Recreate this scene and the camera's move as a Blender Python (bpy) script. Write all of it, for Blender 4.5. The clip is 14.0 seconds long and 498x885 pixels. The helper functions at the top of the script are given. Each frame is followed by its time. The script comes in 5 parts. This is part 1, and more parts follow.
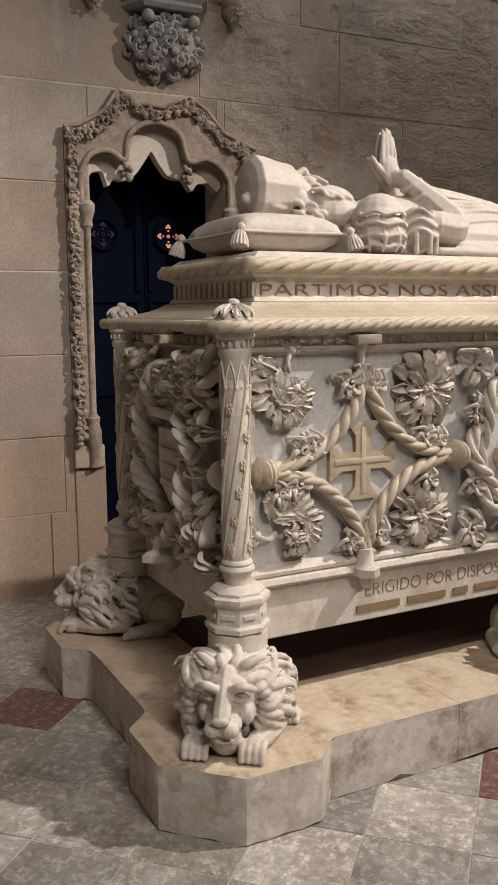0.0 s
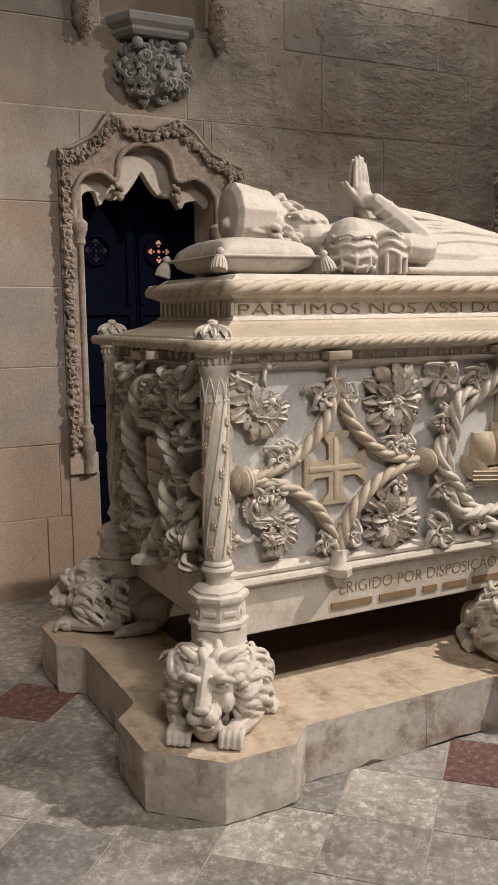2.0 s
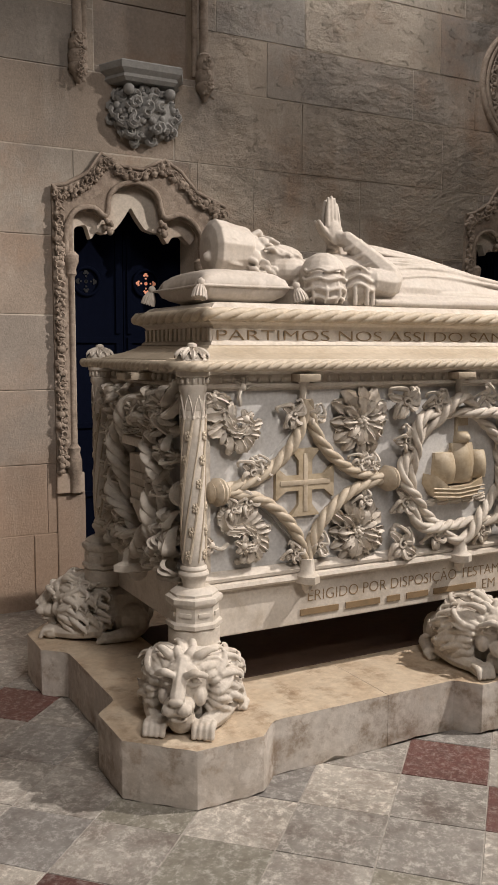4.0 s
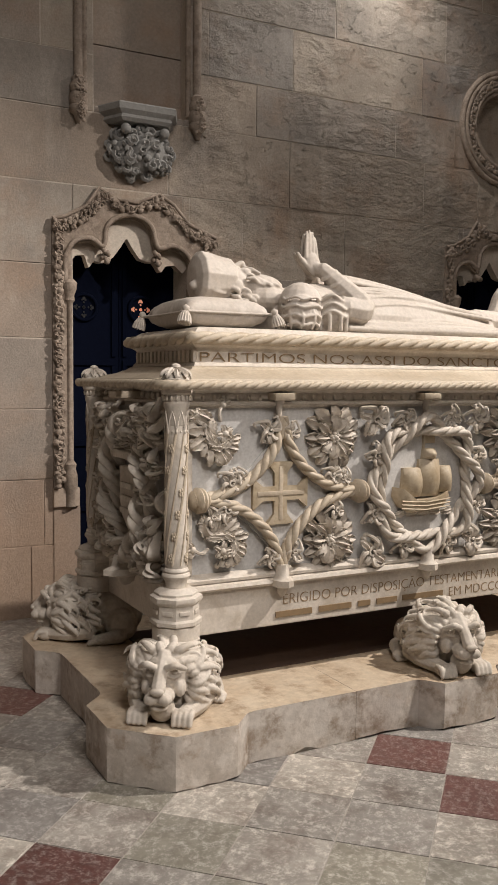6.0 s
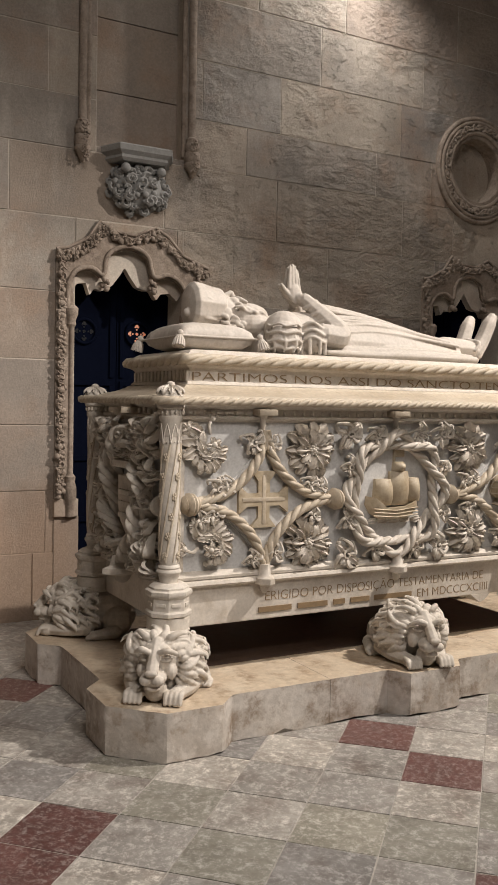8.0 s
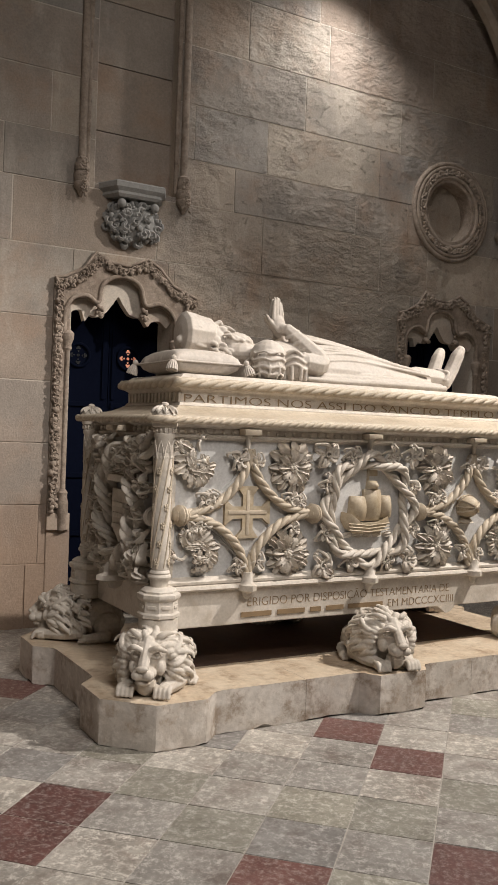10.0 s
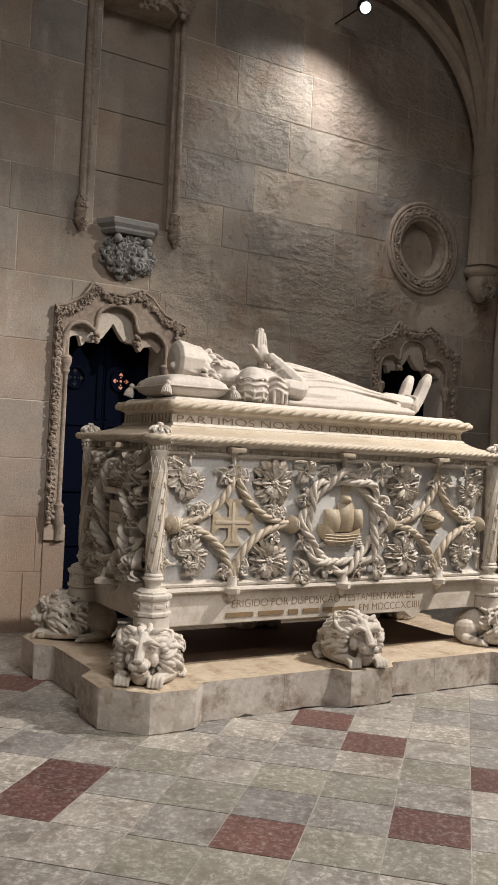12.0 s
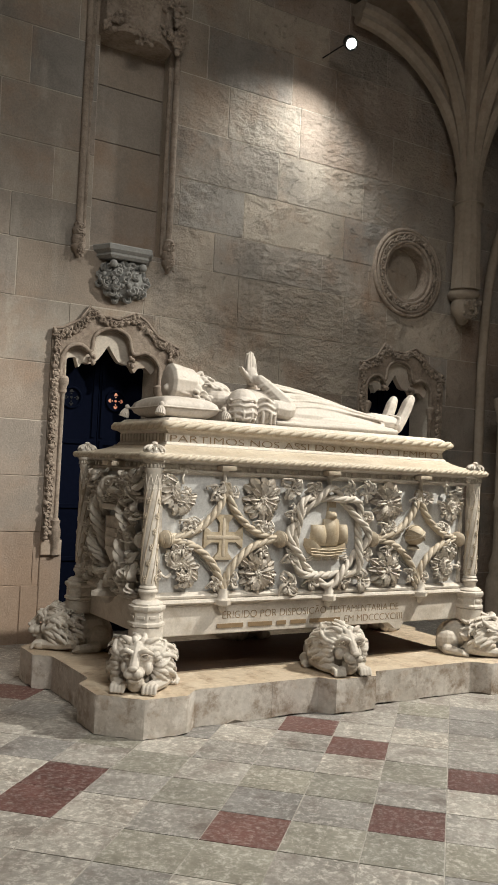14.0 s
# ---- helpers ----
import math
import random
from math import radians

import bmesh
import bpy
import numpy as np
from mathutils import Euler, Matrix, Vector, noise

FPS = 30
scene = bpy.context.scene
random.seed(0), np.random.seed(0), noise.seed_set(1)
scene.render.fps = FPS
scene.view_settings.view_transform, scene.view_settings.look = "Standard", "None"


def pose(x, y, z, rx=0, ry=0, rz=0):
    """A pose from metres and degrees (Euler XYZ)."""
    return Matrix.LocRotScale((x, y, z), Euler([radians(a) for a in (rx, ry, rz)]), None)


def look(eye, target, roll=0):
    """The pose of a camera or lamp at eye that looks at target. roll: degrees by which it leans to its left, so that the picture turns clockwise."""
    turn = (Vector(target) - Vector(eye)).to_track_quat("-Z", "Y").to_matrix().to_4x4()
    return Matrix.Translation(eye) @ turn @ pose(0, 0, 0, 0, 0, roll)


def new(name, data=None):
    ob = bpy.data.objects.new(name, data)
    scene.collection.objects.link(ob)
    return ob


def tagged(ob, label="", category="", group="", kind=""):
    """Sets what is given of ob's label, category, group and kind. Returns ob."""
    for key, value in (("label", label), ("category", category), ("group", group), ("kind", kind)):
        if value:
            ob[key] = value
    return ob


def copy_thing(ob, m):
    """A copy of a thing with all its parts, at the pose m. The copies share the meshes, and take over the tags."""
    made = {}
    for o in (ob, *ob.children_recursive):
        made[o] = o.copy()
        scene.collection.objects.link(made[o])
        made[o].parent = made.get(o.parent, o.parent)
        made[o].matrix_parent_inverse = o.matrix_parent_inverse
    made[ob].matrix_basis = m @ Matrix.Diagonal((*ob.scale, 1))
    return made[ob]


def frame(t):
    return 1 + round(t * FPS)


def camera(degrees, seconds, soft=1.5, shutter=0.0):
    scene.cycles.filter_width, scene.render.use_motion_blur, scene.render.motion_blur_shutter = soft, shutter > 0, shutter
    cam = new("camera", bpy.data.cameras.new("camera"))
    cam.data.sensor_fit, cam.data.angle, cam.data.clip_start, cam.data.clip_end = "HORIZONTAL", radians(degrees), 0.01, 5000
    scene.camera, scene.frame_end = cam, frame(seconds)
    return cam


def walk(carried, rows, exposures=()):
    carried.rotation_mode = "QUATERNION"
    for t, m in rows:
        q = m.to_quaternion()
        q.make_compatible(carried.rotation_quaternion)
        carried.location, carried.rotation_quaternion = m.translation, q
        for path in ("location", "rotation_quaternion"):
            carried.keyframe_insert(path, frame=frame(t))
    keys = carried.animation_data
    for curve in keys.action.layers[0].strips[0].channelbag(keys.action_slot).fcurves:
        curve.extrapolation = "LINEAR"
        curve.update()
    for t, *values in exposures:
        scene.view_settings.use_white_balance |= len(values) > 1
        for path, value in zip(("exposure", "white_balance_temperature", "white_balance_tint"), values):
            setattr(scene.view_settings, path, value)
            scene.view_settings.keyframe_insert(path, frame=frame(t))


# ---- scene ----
cam = camera(31.50, 14.0, soft=1.6)
walk(cam, [
    (0.0, pose(-1.284, -2.461, 1.460, 81.57, 0.44, -27.23)),
    (0.5, pose(-1.280, -2.461, 1.460, 81.73, 0.53, -27.52)),
    (1.0, pose(-1.276, -2.468, 1.464, 81.86, 0.56, -27.68)),
    (1.5, pose(-1.305, -2.616, 1.516, 81.43, 0.79, -27.24)),
    (2.0, pose(-1.318, -2.673, 1.514, 81.71, 0.75, -27.31)),
    (2.5, pose(-1.336, -2.732, 1.501, 82.25, 0.63, -27.45)),
    (3.0, pose(-1.366, -2.810, 1.495, 82.82, 0.37, -27.71)),
    (3.5, pose(-1.382, -2.869, 1.476, 83.57, 0.17, -27.83)),
    (4.0, pose(-1.397, -2.913, 1.471, 84.06, -0.09, -28.07)),
    (6.5, pose(-1.476, -3.263, 1.440, 86.18, -0.65, -28.05)),
    (7.0, pose(-1.513, -3.331, 1.431, 86.60, -0.84, -28.28)),
    (7.5, pose(-1.582, -3.483, 1.416, 87.16, -0.95, -28.33)),
    (8.0, pose(-1.630, -3.567, 1.409, 87.50, -1.08, -28.57)),
    (10.5, pose(-1.897, -3.954, 1.367, 89.78, -2.36, -30.33)),
    (11.0, pose(-1.965, -4.055, 1.364, 90.15, -2.56, -30.70)),
    (11.5, pose(-2.023, -4.139, 1.360, 90.47, -2.74, -31.01)),
    (12.0, pose(-2.097, -4.253, 1.355, 90.75, -2.74, -31.27)),
    (12.5, pose(-2.144, -4.333, 1.346, 91.05, -2.73, -31.45)),
    (13.0, pose(-2.150, -4.343, 1.347, 91.28, -2.75, -31.62)),
    (13.5, pose(-2.173, -4.410, 1.370, 91.42, -2.63, -31.58)),
    (14.0, pose(-2.216, -4.469, 1.365, 91.83, -2.75, -31.80)),
], exposures=[(0.0, -0.04, 6440, 9), (8.0, 0.0, 6420, 8), (10.5, 0.07, 6300, 7), (12.8, 0.13, 6240, 6), (13.4, 0.18, 6250, 4), (14.0, 0.23, 6240, 1)])

# ---- world and lamps ----
world = bpy.data.worlds.new("world")
scene.world = world
world.use_nodes = True
world.node_tree.nodes["Background"].inputs[0].default_value = (1.0, 0.86, 0.7, 1)
world.node_tree.nodes["Background"].inputs[1].default_value = 0.0


def spot(name, eye, target, watts, degrees, blend, size, colour):
    lamp = bpy.data.lights.new(name, "SPOT")
    lamp.energy, lamp.spot_size, lamp.spot_blend = watts, radians(degrees), blend
    lamp.shadow_soft_size, lamp.color = size, colour
    ob = new(name, lamp)
    ob.matrix_world = look(eye, target)
    return ob


# area lamp for fill, aimed at the floor before the tomb
def fill_light(name, at, watts, size, colour):
    lamp = bpy.data.lights.new(name, "AREA")
    lamp.energy, lamp.size, lamp.color = watts, size, colour
    ob = new(name, lamp)
    ob.matrix_world = look(at, (-0.4, -1.5, 0.0))
    return ob


# spotlights of the chapel: the key high over the right front, the one that grazes the back wall
spot("key_spotlight", (3.85, -1.92, 4.95), (-0.7, -0.55, -0.1), 1490, 80, 0.55, 0.05, (1.0, 0.895, 0.81))
spot("wall_spotlight", (2.24, 1.36, 4.97), (1.9, 2.2, 2.35), 118, 128, 1.0, 0.05, (1.0, 0.93, 0.88))
# added spot without a known fixture, brightens the left wall and floor
spot("left_wall_fill_spot", (0.3, -6.4, 5.4), (-1.1, 2.0, 0.0), 920, 31, 1.0, 0.3, (1.0, 0.90, 0.83))
# invented overhead fill that lifts the shadows, no real lamp
fill_light("chapel_fill", (-0.4, -3.2, 5.5), 125, 2.0, (1.0, 0.91, 0.85))

# ---- materials ----


def nodes_of(name):
    m = bpy.data.materials.new(name)
    m.use_nodes = True
    return m, m.node_tree, m.node_tree.nodes["Principled BSDF"]


def stone(name, light, dark, stain, grain=60.0, patch=3.0, rough=0.7, bump=0.25, depth=0.004, vary=0.0, speck=0.0, dirt=0.0):
    """Stone of two tones, with broad stains, fine grain and pits; vary: how much single pieces differ."""
    m, tree, bsdf = nodes_of(name)
    n, link = tree.nodes, tree.links.new
    co = n.new("ShaderNodeTexCoord").outputs["Object"]
    info = n.new("ShaderNodeObjectInfo")
    shift = n.new("ShaderNodeVectorMath")
    shift.operation = "ADD"
    link(co, shift.inputs[0])
    if vary:
        mul = n.new("ShaderNodeMath")
        mul.operation = "MULTIPLY"
        mul.inputs[1].default_value = 37.0
        link(info.outputs["Random"], mul.inputs[0])
        comb = n.new("ShaderNodeCombineXYZ")
        link(mul.outputs[0], comb.inputs[0])
        link(mul.outputs[0], comb.inputs[1])
        link(comb.outputs[0], shift.inputs[1])
    at = shift.outputs[0]

    def noise_at(scale, detail, rough_=0.6):
        t = n.new("ShaderNodeTexNoise")
        t.inputs["Scale"].default_value, t.inputs["Detail"].default_value = scale, detail
        t.inputs["Roughness"].default_value = rough_
        link(at, t.inputs["Vector"])
        return t.outputs["Fac"]

    def ramp(fac, a, b, lo, hi):
        r = n.new("ShaderNodeValToRGB")
        r.color_ramp.elements[0].position, r.color_ramp.elements[1].position = lo, hi
        r.color_ramp.elements[0].color, r.color_ramp.elements[1].color = (*a, 1), (*b, 1)
        link(fac, r.inputs[0])
        return r.outputs[0]

    def mix(fac, a, b, kind="MIX"):
        x = n.new("ShaderNodeMix")
        x.data_type, x.blend_type = "RGBA", kind
        if isinstance(fac, float):
            x.inputs[0].default_value = fac
        else:
            link(fac, x.inputs[0])
        link(a, x.inputs[6])
        if isinstance(b, tuple):
            x.inputs[7].default_value = (*b, 1)
        else:
            link(b, x.inputs[7])
        return x.outputs[2]

    fine, broad, blot = noise_at(grain, 6), noise_at(patch, 5), noise_at(patch * 3.3, 8, 0.7)
    col = ramp(broad, dark, light, 0.35, 0.65)
    col = mix(ramp(blot, (0, 0, 0), (0.75, 0.75, 0.75), 0.52, 0.78), col, stain)
    col = mix(0.5, col, ramp(fine, (0.72, 0.72, 0.72), (1.15, 1.15, 1.15), 0.3, 0.7), "MULTIPLY")
    if speck:
        v = noise_at(grain * 0.5, 12, 0.88)
        col = mix(ramp(v, (0, 0, 0), (speck, speck, speck), 0.50, 0.58), col, (0.60, 0.575, 0.53))
    if dirt:
        # grime in patches and streaks, and a pale rubbed bloom
        v = noise_at(patch * 1.7, 9, 0.72)
        col = mix(ramp(v, (0, 0, 0), (dirt * 0.7,) * 3, 0.49, 0.66), col, tuple(c * 0.55 for c in stain))
        v = noise_at(patch * 6, 8, 0.7)
        col = mix(ramp(v, (0, 0, 0), (dirt * 0.5,) * 3, 0.50, 0.64), col, tuple(min(0.8, c * 1.12) for c in light))
    if vary:
        tone = ramp(info.outputs["Random"], (1 - vary, 1 - vary, 1 - vary * 0.9), (1 + vary, 1 + vary * 0.9, 1 + vary * 0.8), 0, 1)
        col = mix(1.0, col, tone, "MULTIPLY")
    link(col, bsdf.inputs["Base Color"])
    link(ramp(broad, (rough - 0.12,) * 3, (rough + 0.1,) * 3, 0.3, 0.7), bsdf.inputs["Roughness"])
    b = n.new("ShaderNodeBump")
    b.inputs["Strength"].default_value, b.inputs["Distance"].default_value = bump, depth
    add = n.new("ShaderNodeMath")
    add.operation = "ADD"
    link(fine, add.inputs[0])
    link(blot, add.inputs[1])
    if vary:
        # worked surface in patches only
        rough_patch = n.new("ShaderNodeMath")
        rough_patch.operation = "MULTIPLY"
        link(add.outputs[0], rough_patch.inputs[0])
        link(ramp(noise_at(patch * 0.8, 3), (0.12,) * 3, (1.0,) * 3, 0.40, 0.62), rough_patch.inputs[1])
        link(rough_patch.outputs[0], b.inputs["Height"])
    else:
        link(add.outputs[0], b.inputs["Height"])
    link(b.outputs[0], bsdf.inputs["Normal"])
    return m


def old_wall(name, tones, depth=0.03):
    """Old ashlar: each block of its own tone, stains that run over the joints, hammered and pitted patches, lime bloom."""
    m, tree, bsdf = nodes_of(name)
    n, link = tree.nodes, tree.links.new
    co = n.new("ShaderNodeTexCoord").outputs["Object"]
    info = n.new("ShaderNodeObjectInfo")

    def noise_at(scale, detail, rough_=0.6, stretch=(1, 1, 1), off=(0, 0, 0)):
        g = n.new("ShaderNodeMapping")
        g.inputs["Scale"].default_value, g.inputs["Location"].default_value = stretch, off
        link(co, g.inputs["Vector"])
        t = n.new("ShaderNodeTexNoise")
        t.inputs["Scale"].default_value, t.inputs["Detail"].default_value = scale, detail
        t.inputs["Roughness"].default_value = rough_
        link(g.outputs[0], t.inputs["Vector"])
        return t.outputs["Fac"]

    def ramp(fac, stops):
        r = n.new("ShaderNodeValToRGB")
        e = r.color_ramp.elements
        while len(e) < len(stops):
            e.new(0.5)
        for k, (at, c) in enumerate(stops):
            e[k].position = at
            e[k].color = (*((c,) * 3 if isinstance(c, (int, float)) else c), 1)
        link(fac, r.inputs[0])
        return r.outputs[0]

    def mix(fac, a, b, kind="MIX"):
        x = n.new("ShaderNodeMix")
        x.data_type, x.blend_type = "RGBA", kind
        if isinstance(fac, float):
            x.inputs[0].default_value = fac
        else:
            link(fac, x.inputs[0])
        link(a, x.inputs[6])
        if isinstance(b, tuple):
            x.inputs[7].default_value = (*b, 1)
        else:
            link(b, x.inputs[7])
        return x.outputs[2]

    def math_(op, a, b):
        x = n.new("ShaderNodeMath")
        x.operation = op
        for k, q in enumerate((a, b)):
            if isinstance(q, (int, float)):
                x.inputs[k].default_value = q
            else:
                link(q, x.inputs[k])
        return x.outputs[0]

    col = ramp(info.outputs["Random"], [(k / (len(tones) - 1), t) for k, t in enumerate(tones)])
    # broad cloudy tone, warm damp stains, grey grime, rain-like streaks
    col = mix(0.85, col, ramp(noise_at(0.8, 6, 0.62), [(0.34, 0.60), (0.5, 0.98), (0.66, 1.28)]), "MULTIPLY")
    col = mix(ramp(noise_at(1.6, 8, 0.68, (1, 1, 1), (3, 1, 7)), [(0.50, 0.0), (0.72, 0.65)]), col, (0.33, 0.215, 0.145))
    col = mix(ramp(noise_at(2.3, 9, 0.7, (1, 1, 1), (9, 4, 2)), [(0.52, 0.0), (0.70, 0.6)]), col, (0.235, 0.215, 0.195))
    col = mix(ramp(noise_at(5, 7, 0.65, (1, 1, 0.22), (5, 0, 0)), [(0.54, 0.0), (0.72, 0.45)]), col, (0.50, 0.445, 0.38))
    # warmer tone low on the left of the portal, with a wavering upper edge
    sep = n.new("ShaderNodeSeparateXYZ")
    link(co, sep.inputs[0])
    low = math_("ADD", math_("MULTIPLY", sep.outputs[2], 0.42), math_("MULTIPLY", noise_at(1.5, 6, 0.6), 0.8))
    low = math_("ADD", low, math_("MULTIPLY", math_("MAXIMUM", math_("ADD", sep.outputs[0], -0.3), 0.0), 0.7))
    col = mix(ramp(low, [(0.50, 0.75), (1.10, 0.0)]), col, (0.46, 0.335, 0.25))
    # pits and grain
    rough_at = ramp(noise_at(0.9, 4, 0.55, (1, 1, 1), (2, 2, 5)), [(0.42, 0.10), (0.58, 1.0)])
    # hammered and pitted right of the niche, dressed smooth beside the portal
    worked = math_("MINIMUM", math_("MAXIMUM", math_("MULTIPLY", math_("ADD", sep.outputs[0], -0.95), 1.6), 0.03), 1.0)
    rough_at = math_("MULTIPLY", rough_at, worked)
    pits = noise_at(16, 9, 0.72, (1, 1, 1.5))
    col = mix(math_("MULTIPLY", ramp(pits, [(0.28, 0.6), (0.37, 0.0)]), rough_at), col, (0.12, 0.095, 0.075))
    grain = noise_at(70, 6, 0.7)
    col = mix(0.6, col, ramp(grain, [(0.3, 0.70), (0.7, 1.2)]), "MULTIPLY")
    link(col, bsdf.inputs["Base Color"])
    bsdf.inputs["Roughness"].default_value = 0.9
    bsdf.inputs["Specular IOR Level"].default_value = 0.25
    b = n.new("ShaderNodeBump")
    b.inputs["Strength"].default_value, b.inputs["Distance"].default_value = 0.9, depth
    dents = math_("MULTIPLY", noise_at(9, 8, 0.66, (1, 1, 1.5), (1, 7, 3)), rough_at)
    height = math_("ADD", math_("MULTIPLY", dents, 2.3), math_("MULTIPLY", ramp(pits, [(0.28, 0.0), (0.42, 0.35)]), math_("MULTIPLY", worked, 0.8)))
    height = math_("ADD", height, math_("MULTIPLY", grain, 0.10))
    link(height, b.inputs["Height"])
    link(b.outputs[0], bsdf.inputs["Normal"])
    return m

def plain(name, colour, rough=0.6, metal=0.0, emit=0.0, gloss=0.5):
    m, tree, bsdf = nodes_of(name)
    n, link = tree.nodes, tree.links.new
    t = n.new("ShaderNodeTexNoise")
    t.inputs["Scale"].default_value, t.inputs["Detail"].default_value = 35.0, 6.0
    link(n.new("ShaderNodeTexCoord").outputs["Object"], t.inputs["Vector"])
    r = n.new("ShaderNodeValToRGB")
    r.color_ramp.elements[0].color = (*[c * 0.7 for c in colour], 1)
    r.color_ramp.elements[1].color = (*[min(1, c * 1.25) for c in colour], 1)
    link(t.outputs["Fac"], r.inputs[0])
    link(r.outputs[0], bsdf.inputs["Base Color"])
    bsdf.inputs["Roughness"].default_value, bsdf.inputs["Metallic"].default_value = rough, metal
    bsdf.inputs["Specular IOR Level"].default_value = gloss
    if emit:
        bsdf.inputs["Emission Color"].default_value = (*colour, 1)
        bsdf.inputs["Emission Strength"].default_value = emit
    return m


TOMB = stone("tomb_limestone", (0.64, 0.59, 0.525), (0.53, 0.475, 0.41), (0.44, 0.36, 0.265), 70, 4, 0.68, 0.2, 0.002, 0.0, 0.0, 0.45)
PANEL = stone("panel_limestone", (0.585, 0.575, 0.56), (0.475, 0.465, 0.455), (0.39, 0.365, 0.335), 80, 5, 0.65, 0.15, 0.002)
LID = stone("lid_limestone", (0.525, 0.455, 0.36), (0.445, 0.375, 0.285), (0.38, 0.29, 0.19), 60, 5, 0.6, 0.15, 0.002, 0.0, 0.0, 0.4)
OCHRE = stone("ochre_gilt_stone", (0.49, 0.415, 0.31), (0.38, 0.305, 0.205), (0.28, 0.20, 0.11), 60, 9, 0.55, 0.2, 0.002)
EFFIGY = stone("effigy_limestone", (0.535, 0.485, 0.435), (0.465, 0.415, 0.36), (0.40, 0.335, 0.27), 60, 5, 0.65, 0.15, 0.002)
PLINTH = stone("plinth_limestone", (0.62, 0.575, 0.525), (0.46, 0.405, 0.35), (0.38, 0.265, 0.17), 34, 3.0, 0.6, 0.3, 0.005, 0.0, 0.0, 1.35)
PLINTH_TOP = stone("plinth_top_limestone", (0.60, 0.51, 0.395), (0.51, 0.40, 0.285), (0.42, 0.28, 0.17), 34, 4.4, 0.5, 0.3, 0.004, 0.0, 0.0, 1.1)
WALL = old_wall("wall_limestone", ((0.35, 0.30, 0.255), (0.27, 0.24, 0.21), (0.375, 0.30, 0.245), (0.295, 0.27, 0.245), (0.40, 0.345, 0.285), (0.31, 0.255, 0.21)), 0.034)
CARVED = stone("portal_limestone", (0.37, 0.305, 0.25), (0.27, 0.215, 0.17), (0.21, 0.15, 0.11), 40, 5, 0.9, 0.6, 0.008, 0.0, 0.0, 1.0)
# darker than the other stone, to cut bounce and stand for gap shade
DARKENED = stone("darkened_limestone", (0.15, 0.125, 0.10), (0.11, 0.09, 0.07), (0.08, 0.065, 0.05), 24, 2, 0.9, 0.3, 0.008)
VAULT = stone("vault_limestone", (0.37, 0.31, 0.25), (0.28, 0.23, 0.18), (0.22, 0.17, 0.13), 24, 2, 0.85, 0.4, 0.008)
MORTAR = old_wall("mortar", ((0.52, 0.465, 0.40), (0.56, 0.50, 0.43)), 0.01)
TILE = stone("grey_floor_stone", (0.345, 0.328, 0.298), (0.205, 0.193, 0.174), (0.215, 0.165, 0.14), 46, 2.4, 0.5, 0.4, 0.002, 0.30, 0.85, 1.0)
GREEN_TILE = stone("greenish_floor_stone", (0.295, 0.280, 0.235), (0.20, 0.19, 0.155), (0.18, 0.155, 0.125), 46, 4, 0.5, 0.35, 0.002, 0.12, 0.65, 0.6)
RED_TILE = stone("red_floor_stone", (0.145, 0.062, 0.053), (0.095, 0.040, 0.035), (0.15, 0.09, 0.08), 70, 6, 0.5, 0.3, 0.002, 0.2, 0.35, 0.5)
GROUT = stone("floor_grout", (0.44, 0.41, 0.37), (0.30, 0.28, 0.25), (0.17, 0.145, 0.12), 60, 6, 0.85, 0.2, 0.002)
# red-brown with the shade under the chest put into its colour
UNDERSHADE = stone("shaded_red_brown_stone", (0.11, 0.068, 0.048), (0.075, 0.045, 0.032), (0.04, 0.026, 0.02), 30, 5, 0.8, 0.3, 0.004)
LETTER = plain("letter_recess", (0.24, 0.165, 0.09), 0.7)
GREY = stone("grey_carved_stone", (0.34, 0.335, 0.32), (0.26, 0.255, 0.245), (0.20, 0.18, 0.16), 40, 6, 0.85, 0.4, 0.006)
DOOR = plain("dark_blue_door_paint", (0.003, 0.0045, 0.012), 0.75, 0.0, 0.0, 0.02)
IRON = plain("dark_iron", (0.02, 0.02, 0.022), 0.5, 0.6)
GLOW = plain("lit_opening", (0.85, 0.36, 0.22), 0.5, 0.0, 0.16)
LAMP = plain("lamp_glow", (1.0, 0.95, 0.86), 0.5, 0.0, 40.0)

# ---- mesh helpers ----


def part(name, bm, material, parent=None, label="", smooth=None):
    """Links a bmesh as one mesh object under a thing or a part."""
    me = bpy.data.meshes.new(name)
    bmesh.ops.recalc_face_normals(bm, faces=bm.faces)
    bm.to_mesh(me)
    bm.free()
    me.materials.append(material)
    ob = new(name, me)
    ob.parent = parent
    if label:
        ob["label"] = label
    if smooth is not None:
        me.shade_smooth()
        me.set_sharp_from_angle(angle=radians(smooth))
    return ob


def thing(name, label, category, at=(0, 0, 0), group="", kind=""):
    ob = tagged(new(name), label, category, group, kind)
    ob.location = at
    ob.empty_display_size = 0.1
    return ob


def wall_thing(name, label, category):
    """A piece of the back wall."""
    ob = thing(name, label, category, kind="structure")
    ob.matrix_basis = WALL_AT
    return ob


def box(bm, lo, hi, bevel=0.0):
    made = bmesh.ops.create_cube(bm, size=1.0)["verts"]
    for v in made:
        v.co = Vector([lo[k] + (v.co[k] + 0.5) * (hi[k] - lo[k]) for k in range(3)])
    if bevel:
        edges = list({e for v in made for e in v.link_edges})
        bmesh.ops.bevel(bm, geom=edges, offset=bevel, segments=2, affect="EDGES", profile=0.6)
    return bm


